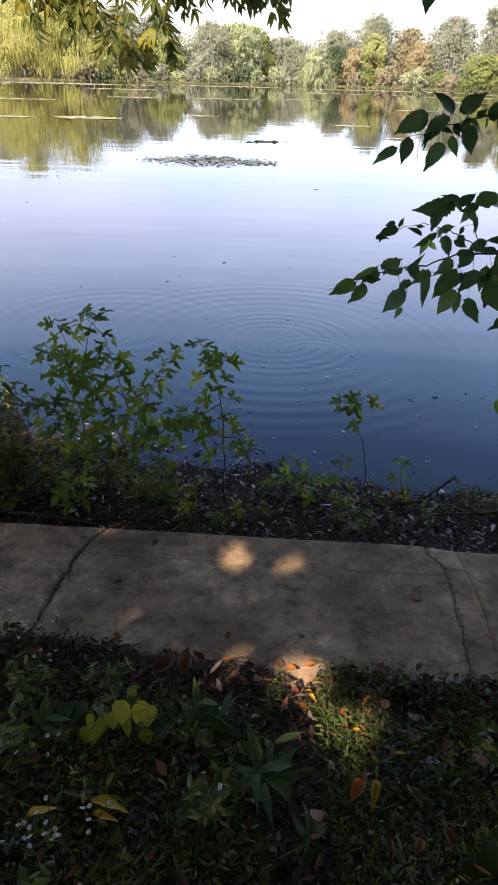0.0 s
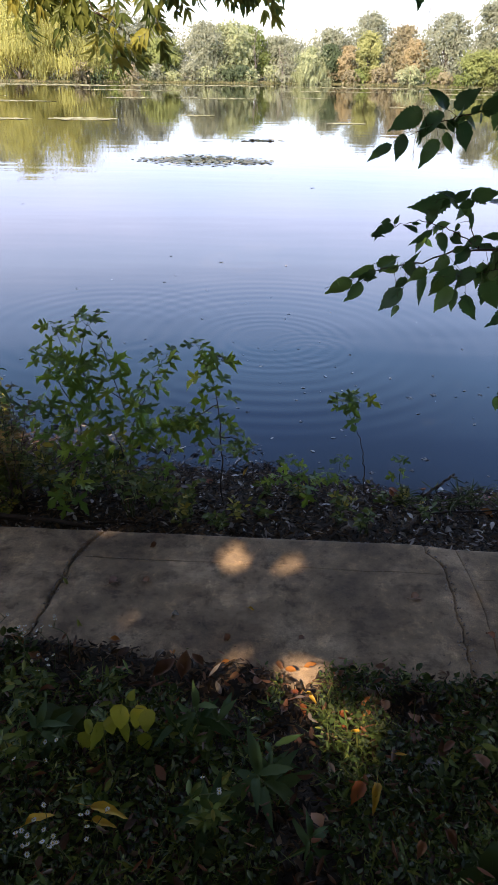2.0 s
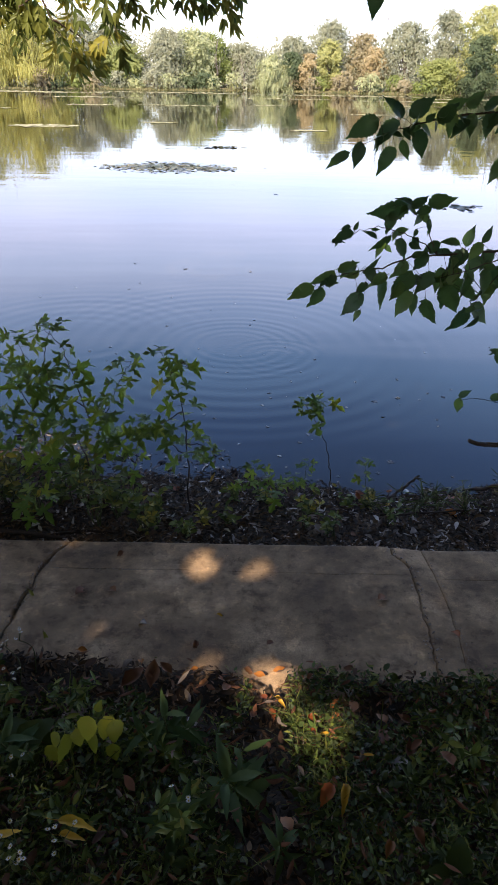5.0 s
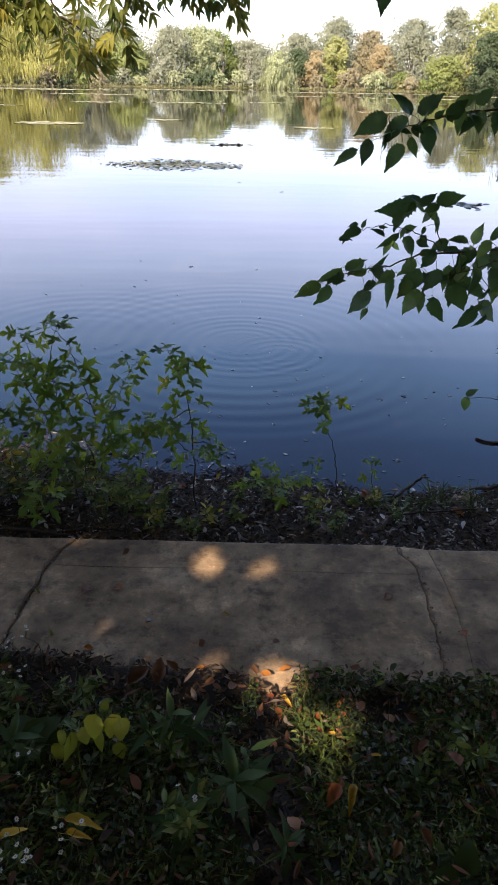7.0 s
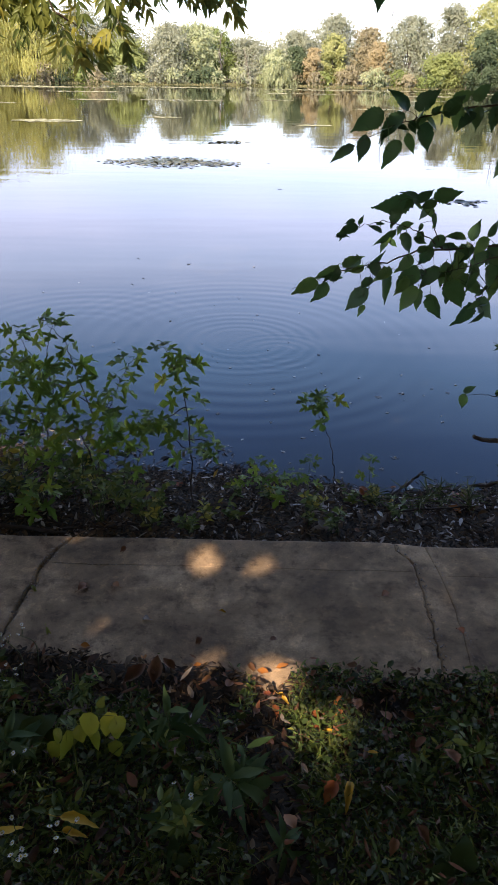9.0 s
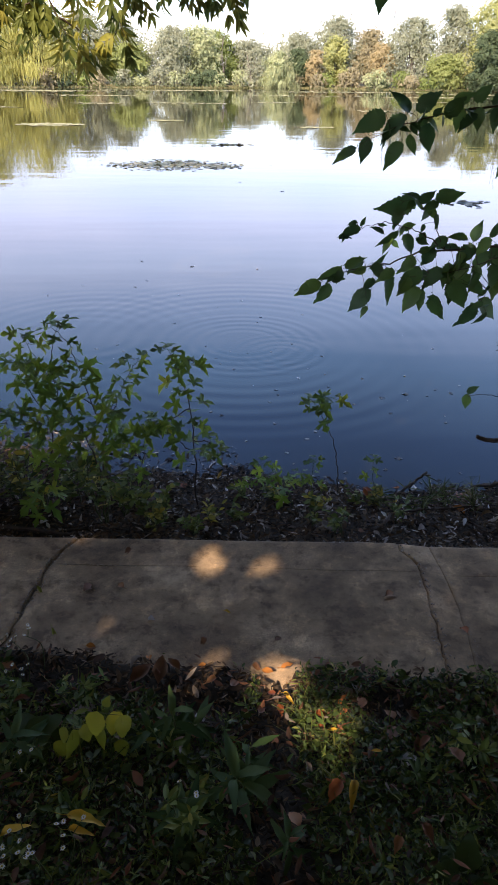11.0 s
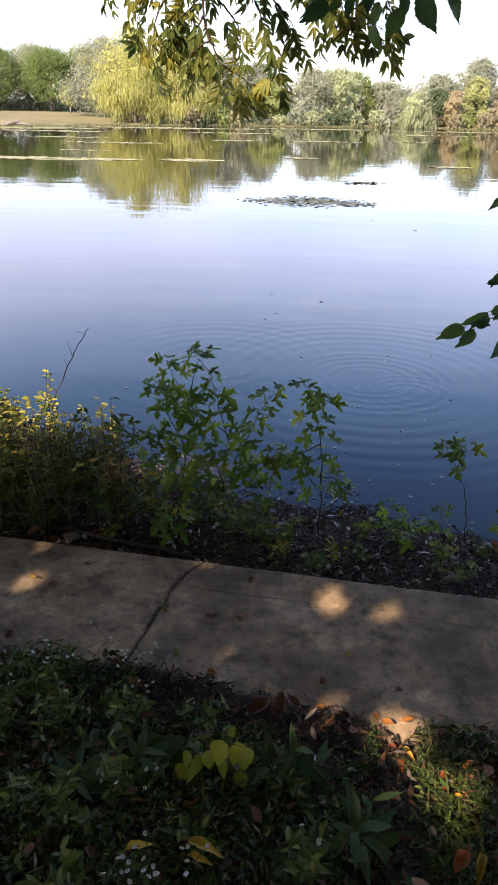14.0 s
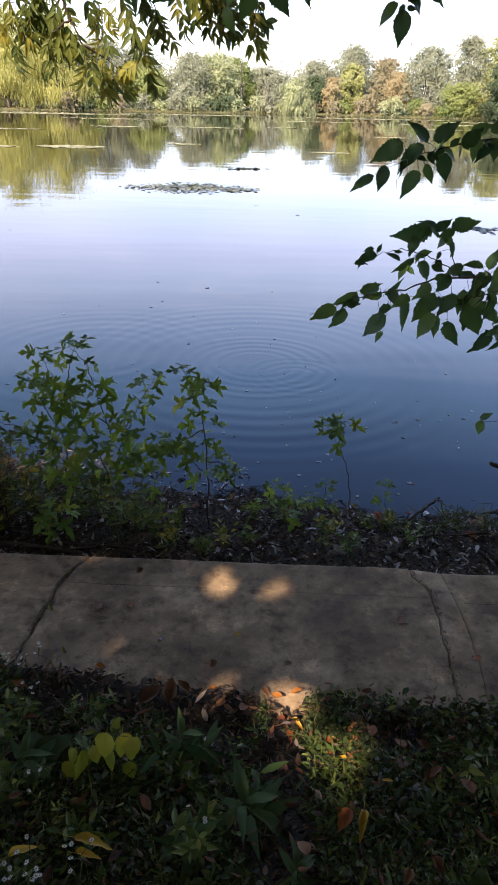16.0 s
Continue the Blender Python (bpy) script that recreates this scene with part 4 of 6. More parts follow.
# ---- overhanging branches ----
def leafy_branch(tree, label, twigs, leaf_meshes, spacing, size, seed, hang=0.5, face=(0.0, -0.8, 0.6), first=0.12, radius=0.008, leaf_name="leaf"):
    """Twigs along given lines, borne by a tree; leaves one by one, left and right in turn, more or less hanging."""
    rng = np.random.default_rng(seed)
    o = np.array(twigs[0][0])
    root = None
    for k, line in enumerate(twigs):
        pts = curve_through(line, 6, 0.004, rng) - o
        s = Soup()
        tube(s, pts, radius if k == 0 else radius * 0.55, 0.0014, 6)
        if k == 0:
            root = part("branch", s.mesh("branch", M_TWIG, True), tree, label)
            root.location = o - np.array(tree.location)
        else:
            part("twig", s.mesh("twig", M_TWIG, True), root)
        seg = np.linalg.norm(np.diff(pts, axis=0), axis=1)
        run = np.concatenate([[0], np.cumsum(seg)])
        d, side = run[-1] * first, 1
        while d < run[-1]:
            i = min(int(np.searchsorted(run, d)), len(pts) - 1)
            at, tan = pts[i], unit(pts[i] - pts[max(i - 1, 0)] + 1e-6)
            across = unit(np.cross(tan, np.array(face))) * side
            along = unit(tan * rng.uniform(0.4, 1.1) + across * rng.uniform(0.2, 0.9) + np.array([0, 0, -hang * rng.uniform(0.5, 1.6)]) + rng.normal(0, 0.3, 3))
            nrm = unit(np.array(face) + rng.normal(0, 0.6, 3))
            place_leaf(leaf_name, leaf_meshes[int(rng.integers(0, len(leaf_meshes)))], root, at + along * 0.012, along, nrm, size * rng.uniform(0.55, 1.2))
            side = -side
            d += spacing * rng.uniform(0.6, 1.4)
        place_leaf(leaf_name, leaf_meshes[0], root, pts[-1], unit(pts[-1] - pts[-2] + np.array([0, 0, -0.02])), np.array(face), size * 0.8)
    return root


ELM = [leaf_mesh("elm_leaf", "elm", 1.0, M_ELM, 0.16 + 0.08 * (k % 4), 0.05 + 0.07 * (k % 4), k, 0.08) for k in range(6)]
OVAL = [leaf_mesh("oval_leaf", "heart", 1.0, M_YELLOW, 0.2, 0.3, 10 + k, 0.2) for k in range(3)]
MAPLE = [leaf_mesh("maple_leaf", "maple", 1.0, M_MAPLE, 0.10 + 0.1 * k, 0.2 + 0.15 * k, 20 + k, 0.55) for k in range(5)]
LANCE = [leaf_mesh("broad_leaf", "broad", 1.0, M_LANCE, 0.45, 0.25 + 0.25 * k, 30 + k, 0.12) for k in range(3)]


def ash_leaf_mesh(seed):
    """A compound leaf: a thin rachis with five to seven pointed leaflets."""
    rng = np.random.default_rng(seed)
    s = Soup()
    tube(s, [(0, 0, 0), (0, 0.3, 0.01), (0, 0.62, -0.03), (0, 0.8, -0.08)], 0.012, 0.006, 4)
    half = leaf_outline("ash")
    spots = [(0.32, 1), (0.34, -1), (0.54, 1), (0.56, -1), (0.76, 1), (0.77, -1), (0.80, 0)]
    for y0, sd_ in spots:
        if rng.uniform() < 0.12 and sd_:
            continue
        a = sd_ * rng.uniform(0.3, 0.8) * -1
        ln = rng.uniform(0.42, 0.62)
        tw, dr = rng.normal(0, 0.45), rng.uniform(0.2, 0.9)
        rim = [(x, y) for x, y in half] + [(-x, y) for x, y in half[-2:0:-1]]
        v = []
        for x, y in rim + [(0, 0.45)]:
            xx, yy = x * ln, y * ln
            zz = 0.35 * abs(xx) - dr * yy * yy / ln + tw * xx
            v.append((math.cos(a) * xx - math.sin(a) * yy, y0 + math.sin(a) * xx + math.cos(a) * yy, zz))
        n, f = len(rim), []
        for i in range(n):
            j = (i + 1) % n
            f.append((n, i, j))
        s.add(v, f)
    return s.mesh("ash_leaf", M_ASH, True)


ASH = [ash_leaf_mesh(40 + k) for k in range(5)]


def spray(bearer, name, label, line, radius, leaves, seed):
    """A twig borne by a tree or a larger branch; each leaf: x and z of its stalk end, its heading in degrees and its length."""
    rng = np.random.default_rng(seed)
    o = np.array(line[0])
    back = Vector(o) - (bearer.location if bearer.parent is None else bearer.location + bearer.parent.location)
    s = Soup()
    pts = curve_through(line, 6, 0.003, rng)
    tube(s, pts - o, radius, 0.0012, 6)
    twig = part(name, s.mesh(name, M_TWIG, True), bearer, label)
    twig.location = back
    for x, z, a, length in leaves:
        a = radians(a)
        lean = rng.normal(0, 0.18)
        i = int(np.argmin(np.hypot(pts[:, 0] - x, pts[:, 2] - z)))
        at = np.array([x, pts[i, 1] + rng.uniform(-0.04, 0.04), z])
        face = np.array([rng.normal(0, 0.6), -0.8, 0.4 + rng.normal(0, 0.55)])
        me = ELM[int(rng.integers(0, len(ELM)))]
        if np.linalg.norm(at - pts[i]) > 0.02:
            w = Soup()
            tube(w, [tuple(pts[i] - o), tuple((pts[i] + at) / 2 - o + np.array([0, 0, 0.006])), tuple(at - o)], 0.0016, 0.0009, 5)
            part("leaf_stalk", w.mesh("leaf_stalk", M_TWIG, True), twig)
        place_leaf("leaf", me, twig, at - o, (math.cos(a), lean, math.sin(a)), face, length * (1.04 if length < 0.17 else 0.94))
    for k in range(len(leaves) * 2 // 3):
        at = pts[int(rng.integers(len(pts) // 4, len(pts)))] - o + np.array([0, rng.uniform(-0.03, 0.03), rng.uniform(-0.01, 0.01)])
        a = radians(rng.choice((rng.uniform(-165, -60), rng.uniform(-60, 60))))
        place_leaf("leaf", ELM[int(rng.integers(0, len(ELM)))], twig, at, (math.cos(a), rng.normal(0, 0.3), math.sin(a)), np.array([rng.normal(0, 0.8), -0.7, 0.3 + rng.normal(0, 0.7)]), rng.uniform(0.05, 0.105))
    return twig


LOW_LINE = [(2.32, 3.82, 1.52), (1.81, 3.94, 1.27), (1.57, 3.94, 1.22), (1.31, 3.94, 1.2), (1.18, 3.94, 1.2), (1.0, 3.94, 1.13), (0.84, 3.94, 1.1), (0.68, 3.94, 1.06), (0.56, 3.94, 1.0), (0.46, 3.94, 0.97)]
spray(elm_tree, "branch", "dark leafy branch with serrated leaves over the water", LOW_LINE, 0.009,
    [(0.61, 1.02, -159, 0.164), (0.72, 1.12, -142, 0.188), (0.66, 1.02, -123, 0.143), (0.72, 1.1, -102, 0.09), (0.74, 1.11, 33, 0.129), (0.85, 1.15, -135, 0.129), (0.89, 1.09, 37, 0.138), (0.9, 1.13, -51, 0.117), (0.93, 1.03, -145, 0.104), (0.98, 1.08, -78, 0.224), (0.91, 0.97, -131, 0.21), (0.9, 0.87, -127, 0.078)], 61)
spray(elm_tree, "branch", "dense shaded spray of serrated leaves over the water", [(1.84, 3.92, 1.29), (1.6, 3.90, 1.17), (1.4, 3.90, 1.10), (1.24, 3.90, 1.06)], 0.005,
    [(1.12, 1.18, -139, 0.127), (1.15, 1.13, -118, 0.221), (1.18, 1.0, -121, 0.205), (1.21, 0.98, -99, 0.14), (1.24, 1.22, -119, 0.138), (1.26, 0.96, -70, 0.199), (1.37, 1.05, -67, 0.232), (1.44, 1.26, 73, 0.121), (1.31, 1.27, -150, 0.114), (1.4, 1.28, 171, 0.112), (1.47, 1.23, -138, 0.164), (1.52, 1.29, -118, 0.12), (1.33, 1.14, -94, 0.17), (1.5, 1.1, -101, 0.147), (1.56, 1.13, -68, 0.169), (1.02, 1.1, -152, 0.12), (1.28, 1.12, -130, 0.16), (1.42, 1.15, -112, 0.17), (1.22, 1.08, -140, 0.15), (1.38, 1.2, -75, 0.14), (1.1, 1.07, -110, 0.13)], 62)
spray(elm_tree, "branch", "dense shaded spray of serrated leaves over the water", [(1.90, 3.96, 1.33), (1.75, 3.98, 1.15), (1.62, 3.98, 0.98), (1.57, 3.98, 0.88)], 0.005,
    [(1.48, 1.04, -52, 0.143), (1.57, 1.26, 58, 0.109), (1.3, 1.09, -154, 0.153), (1.41, 1.19, 167, 0.136), (1.64, 1.22, -113, 0.139), (1.7, 1.13, -93, 0.197), (1.57, 0.9, -45, 0.21), (1.56, 0.87, -121, 0.202), (1.62, 0.83, -134, 0.107), (1.77, 1.03, -69, 0.216), (1.74, 1.29, -38, 0.149), (1.46, 1.12, -140, 0.16), (1.58, 1.18, -120, 0.17), (1.52, 1.03, -150, 0.15), (1.66, 1.05, -100, 0.17), (1.4, 1.02, -100, 0.15)], 63)
spray(elm_tree, "branch", "thin arching twig with broad serrated leaves", [(1.31, 3.94, 1.2), (1.27, 3.94, 1.26), (1.24, 3.94, 1.33), (1.23, 3.94, 1.39), (1.2, 3.94, 1.44), (1.12, 3.94, 1.46), (1.02, 3.94, 1.47)], 0.0035,
    [(1.11, 1.47, -164, 0.248), (1.13, 1.47, 150, 0.113), (1.12, 1.46, 40, 0.11), (1.23, 1.46, -162, 0.099), (1.22, 1.47, 14, 0.18), (1.21, 1.43, -125, 0.095), (1.16, 1.35, -104, 0.05), (1.03, 1.43, -104, 0.121)], 64)
spray(elm_tree, "branch", "thin twig with ragged serrated leaves", [(1.31, 3.94, 1.2), (1.19, 3.94, 1.28), (1.09, 3.94, 1.32), (0.97, 3.94, 1.35), (0.85, 3.94, 1.33), (0.7, 3.94, 1.27)], 0.004,
    [(0.81, 1.33, -162, 0.122), (0.81, 1.34, 52, 0.058), (0.8, 1.35, -165, 0.059), (1.03, 1.31, -146, 0.151), (1.0, 1.27, -124, 0.102), (1.0, 1.25, -39, 0.059), (1.05, 1.29, -51, 0.144), (1.05, 1.32, 7, 0.094), (1.14, 1.26, -22, 0.081), (0.95, 1.29, 149, 0.087)], 65)
spray(elm_tree, "branch", "leafy branch with broad serrated leaves over the water", [(2.26, 3.88, 2.10), (1.66, 3.94, 1.96), (1.43, 3.94, 1.93), (1.2, 3.94, 1.9), (1.09, 3.94, 1.87), (0.97, 3.94, 1.84), (0.89, 3.94, 1.8)], 0.008,
    [(0.89, 1.9, -148, 0.206), (1.0, 1.89, -135, 0.202), (0.81, 1.79, -102, 0.134), (0.75, 1.74, -149, 0.152), (1.0, 1.76, -124, 0.161), (1.03, 1.8, -69, 0.119), (1.11, 1.85, -70, 0.158), (1.03, 1.9, 134, 0.151), (1.06, 1.91, 34, 0.161), (1.11, 1.87, -34, 0.096), (1.2, 1.88, 48, 0.147), (1.28, 1.93, -93, 0.121), (1.38, 1.93, -97, 0.117), (1.33, 1.96, 37, 0.121), (1.5, 1.94, -104, 0.136), (1.2, 1.89, -76, 0.07), (1.43, 1.94, 46, 0.137), (1.6, 1.72, -124, 0.171), (1.58, 1.71, -68, 0.167), (1.36, 1.9, -140, 0.13), (1.52, 1.97, -60, 0.14), (1.25, 1.95, 20, 0.12), (1.62, 1.95, -130, 0.15), (1.56, 1.98, 50, 0.12)], 66)
spray(elm_tree, "branch", "thin twig with few leaves low over the water", [(2.32, 4.06, 0.42), (2.14, 3.94, 0.24), (1.92, 3.94, 0.27), (1.77, 3.94, 0.29), (1.66, 3.94, 0.31), (1.59, 3.94, 0.29)], 0.004,
    [(1.6, 0.29, -94, 0.111), (1.58, 0.31, 27, 0.085), (1.79, 0.29, 19, 0.093), (1.92, 0.27, -56, 0.141)], 67)
spray(elm_tree, "branch", "short bare twig with small leaves over the water", [(2.5, 3.9, 0.62), (2.08, 3.94, 0.52), (1.85, 3.94, 0.6), (1.79, 3.94, 0.61), (1.7, 3.94, 0.65)], 0.004,
    [(1.77, 0.62, 161, 0.08), (1.75, 0.62, -131, 0.044)], 68)
spray(elm_tree, "branch", "twig with broad serrated leaves hanging from above", [(1.0, 3.4, 3.3), (0.91, 3.94, 2.77), (0.89, 3.94, 2.64), (0.85, 3.94, 2.54), (0.83, 3.94, 2.48)], 0.005,
    [(0.83, 2.49, -93, 0.162), (0.79, 2.51, -133, 0.131), (0.87, 2.55, -61, 0.098), (0.83, 2.52, -17, 0.073), (0.91, 2.57, -25, 0.128)], 69)
spray(elm_tree, "branch", "spreading twig with broad serrated leaves overhead", [(1.0, 3.4, 3.3), (0.42, 3.94, 2.82), (0.26, 3.94, 2.7), (0.09, 3.94, 2.63), (-0.14, 3.94, 2.6), (-0.41, 3.94, 2.55)], 0.006,
    [(0.17, 2.6, -54, 0.208), (0.3, 2.62, -57, 0.175), (-0.25, 2.58, -145, 0.178), (-0.34, 2.61, -70, 0.13), (-0.01, 2.58, -99, 0.115), (-0.03, 2.48, -73, 0.127), (0.1, 2.55, -116, 0.153), (-0.14, 2.6, -103, 0.093), (0.12, 2.6, -99, 0.103)], 70)

leafy_branch(shade_tree, "drooping ash branch with long leaflets over the water", [
    [(-1.00, 5.24, 4.15), (-1.31, 6.32, 3.61), (-1.43, 6.73, 3.07), (-1.43, 6.73, 2.77), (-1.33, 6.73, 2.52), (-1.28, 6.73, 2.38), (-1.18, 6.73, 2.29)],
    [(-1.42, 6.73, 3.00), (-1.56, 6.73, 2.84), (-1.74, 6.76, 2.76), (-1.99, 6.76, 2.73)],
    [(-1.37, 6.59, 3.34), (-1.10, 6.73, 3.09), (-0.96, 6.73, 2.82), (-0.87, 6.73, 2.63), (-0.80, 6.73, 2.44), (-0.76, 6.73, 2.30)],
    [(-1.20, 6.46, 3.48), (-0.66, 6.73, 3.22), (-0.33, 6.73, 2.95), (-0.07, 6.73, 2.79), (0.06, 6.73, 2.70), (0.15, 6.73, 2.62)],
    [(-1.39, 6.59, 3.34), (-1.81, 6.73, 3.22), (-2.08, 6.73, 3.09), (-2.23, 6.73, 2.98)],
    [(-1.38, 6.73, 2.63), (-1.53, 6.66, 2.52), (-1.58, 6.66, 2.38)],
    [(-1.29, 6.73, 2.44), (-1.15, 6.80, 2.36), (-0.99, 6.80, 2.25)],
    [(-0.93, 6.73, 3.19), (-0.61, 6.73, 3.00), (-0.50, 6.73, 2.86), (-0.44, 6.73, 2.74)],
    [(-1.00, 6.7, 3.05), (-0.78, 6.7, 2.85), (-0.68, 6.7, 2.72), (-0.64, 6.7, 2.60)],
    [(-0.45, 6.7, 3.05), (-0.28, 6.7, 2.85), (-0.20, 6.7, 2.74), (-0.18, 6.7, 2.66)],
    [(-1.62, 6.7, 3.05), (-1.80, 6.66, 2.85), (-1.86, 6.66, 2.62), (-1.84, 6.66, 2.48)],
    [(-0.60, 6.73, 3.17), (-0.26, 6.80, 3.11), (0.04, 6.80, 2.95), (0.13, 6.80, 2.84), (0.18, 6.80, 2.76)],
    [(-1.47, 6.73, 3.14), (-1.64, 6.80, 2.98), (-1.69, 6.80, 2.73), (-1.64, 6.80, 2.60)],
    [(-1.45, 6.6, 3.30), (-1.85, 6.7, 3.02), (-2.00, 6.7, 2.80), (-1.98, 6.7, 2.66)],
    [(-1.42, 6.7, 3.05), (-1.60, 6.65, 2.92), (-1.72, 6.65, 2.74), (-1.70, 6.65, 2.58)],
    [(-1.30, 6.7, 2.90), (-1.18, 6.75, 2.78), (-1.12, 6.75, 2.60), (-1.14, 6.75, 2.48)],
    [(-1.44, 6.7, 2.80), (-1.52, 6.75, 2.66), (-1.48, 6.75, 2.50)],
], ASH, 0.050, 0.225, 71, 1.1, face=(0.0, -0.9, 0.4), first=0.14, radius=0.018, leaf_name="compound_leaf")


# ---- saplings and brush on the bank ----
def sapling(name, label, stems, leaf_meshes, spacing, size, seed, start=0.35, mat=M_TWIG, radius=0.006, leaf_name="leaf"):
    """Thin stems from the ground with stalked leaves spreading flat round the upper part."""
    rng = np.random.default_rng(seed)
    o = np.array(stems[0][0])
    o[2] = ground_height(o[0], o[1]) - 0.01
    root = thing(name, tuple(o), label, "sapling")
    for k, line in enumerate(stems):
        pts = curve_through(line, 6, 0.004, rng) - o
        if k == 0:
            pts[0, 2] = -0.01
        s = Soup()
        tube(s, pts, radius * (1 if k == 0 else 0.65), 0.0013, 6)
        part("stem", s.mesh(name + "_stem", mat, True), root)
        seg = np.linalg.norm(np.diff(pts, axis=0), axis=1)
        run = np.concatenate([[0], np.cumsum(seg)])
        d = run[-1] * start
        turn = rng.uniform(0, 6.28)
        while d <= run[-1]:
            i = min(int(np.searchsorted(run, d)), len(pts) - 1)
            for side in (0, math.pi):
                if rng.uniform() < 0.12:
                    continue
                a = turn + side + rng.normal(0, 0.3)
                out = np.array([math.cos(a), math.sin(a), rng.uniform(-0.5, 0.2)])
                nrm = unit(np.array([0, -0.55, 1.0]) + rng.normal(0, 0.28, 3))
                sz = size * rng.uniform(0.55, 1.2) * (1.0 - 0.25 * (d / run[-1]))
                place_leaf(leaf_name, leaf_meshes[int(rng.integers(0, len(leaf_meshes)))], root, pts[i] + unit(out) * sz * 0.55, unit(out), nrm, sz)
            turn += 1.57 + rng.normal(0, 0.2)
            d += spacing * rng.uniform(0.6, 1.4)
        for k2 in range(3):
            a = turn + k2 * 2.1
            out = unit(np.array([math.cos(a), math.sin(a), 0.2]))
            place_leaf(leaf_name, leaf_meshes[k2], root, pts[-1] + out * size * 0.3, out, unit(np.array([0, -0.4, 1.0]) + rng.normal(0, 0.3, 3)), size * 0.65)
    return root


sapling("maple_sapling", "silver maple sapling with lobed green leaves on the bank", [
    [(-0.60, 3.45, -0.25), (-0.66, 3.52, -0.02), (-0.76, 3.55, 0.28), (-0.87, 3.55, 0.49), (-0.94, 3.56, 0.67), (-1.02, 3.56, 0.85)],
    [(-0.64, 3.55, 0.41), (-0.8, 3.55, 0.52), (-0.93, 3.52, 0.62), (-0.99, 3.5, 0.69)],
    [(-0.66, 3.52, 0.38), (-0.73, 3.56, 0.62), (-0.78, 3.58, 0.79), (-0.86, 3.58, 0.88)],
    [(-0.66, 3.52, -0.02), (-0.63, 3.55, 0.2), (-0.6, 3.57, 0.37), (-0.47, 3.6, 0.61), (-0.42, 3.6, 0.69)],
    [(-0.87, 3.55, 0.49), (-0.89, 3.6, 0.69), (-0.83, 3.62, 0.9)],
    [(-0.76, 3.55, 0.28), (-0.9, 3.5, 0.31), (-1.09, 3.46, 0.44)],
    [(-0.6, 3.57, 0.37), (-0.54, 3.5, 0.47), (-0.58, 3.46, 0.52)],
    [(-0.62, 3.55, 0.2), (-0.47, 3.5, 0.29), (-0.40, 3.48, 0.31)],
    [(-0.76, 3.55, 0.28), (-0.85, 3.5, 0.18), (-0.9, 3.46, 0.14)],
], MAPLE, 0.056, 0.118, 81, 0.32, leaf_name="lobed_leaf")
sapling("maple_sapling", "silver maple sapling with lobed green leaves on the bank", [
    [(-0.12, 3.5, -0.29), (-0.12, 3.52, 0.13), (-0.14, 3.55, 0.41), (-0.2, 3.56, 0.64), (-0.25, 3.56, 0.76)],
    [(-0.14, 3.55, 0.41), (-0.28, 3.5, 0.35), (-0.38, 3.48, 0.31)],
    [(-0.2, 3.56, 0.64), (-0.13, 3.58, 0.69), (-0.11, 3.58, 0.66)],
    [(-0.12, 3.52, 0.22), (-0.04, 3.5, 0.22), (-0.01, 3.48, 0.17)],
    [(-0.12, 3.52, 0.13), (-0.25, 3.55, 0.24), (-0.33, 3.56, 0.33)],
], MAPLE, 0.052, 0.112, 82, 0.36, leaf_name="lobed_leaf")
sapling("maple_sapling", "slim young maple with lobed leaves amid brush", [
    [(-0.45, 3.55, -0.25), (-0.44, 3.55, -0.01), (-0.41, 3.56, 0.2), (-0.39, 3.56, 0.35)],
    [(-0.43, 3.55, 0.08), (-0.52, 3.52, 0.20), (-0.55, 3.5, 0.27)],
], MAPLE, 0.07, 0.095, 80, 0.45, radius=0.004, leaf_name="lobed_leaf")
sapling("maple_sapling", "silver maple sapling with lobed leaves amid brush", [
    [(-1.06, 3.5, -0.25), (-0.93, 3.55, 0.24), (-1.02, 3.58, 0.49), (-1.11, 3.6, 0.69)],
    [(-0.97, 3.55, 0.35), (-1.15, 3.52, 0.42), (-1.28, 3.5, 0.47)],
    [(-0.98, 3.53, 0.1), (-1.12, 3.5, 0.25), (-1.22, 3.48, 0.3)],
], MAPLE, 0.056, 0.115, 83, 0.3, leaf_name="lobed_leaf")
sapling("maple_seedling", "small maple seedling with pale lobed leaves", [[(0.47, 3.5, -0.25), (0.42, 3.5, -0.10), (0.34, 3.5, 0.02), (0.27, 3.5, 0.08)], [(0.44, 3.5, -0.12), (0.40, 3.46, -0.04), (0.44, 3.44, 0.0)], [(0.34, 3.5, 0.02), (0.24, 3.46, 0.0), (0.18, 3.44, -0.02)]], MAPLE, 0.07, 0.085, 84, 0.4, M_STEM, 0.003, "lobed_leaf")
sapling("maple_seedling", "small maple seedling with pale lobed leaves", [[(0.58, 3.5, -0.25), (0.57, 3.5, -0.05), (0.57, 3.5, 0.04), (0.58, 3.5, 0.10)], [(0.57, 3.5, -0.1), (0.50, 3.52, 0.0)]], MAPLE, 0.07, 0.065, 85, 0.5, M_STEM, 0.003, "lobed_leaf")
sapling("maple_seedling", "single slender maple seedling with a tuft of leaves", [[(0.77, 3.70, -0.31), (0.75, 3.70, -0.1), (0.73, 3.70, 0.04), (0.68, 3.7, 0.2), (0.63, 3.7, 0.29), (0.57, 3.7, 0.38)], [(0.67, 3.7, 0.22), (0.68, 3.7, 0.29), (0.68, 3.7, 0.40)]], MAPLE, 0.022, 0.105, 86, 0.84, M_TWIG, 0.004, "lobed_leaf")
sapling("maple_seedling", "low seedling with pale leaves at the water's edge", [[(0.99, 3.68, -0.29), (0.98, 3.7, -0.12), (0.97, 3.7, -0.02)]], MAPLE, 0.06, 0.075, 87, 0.4, M_STEM, 0.003, "lobed_leaf")
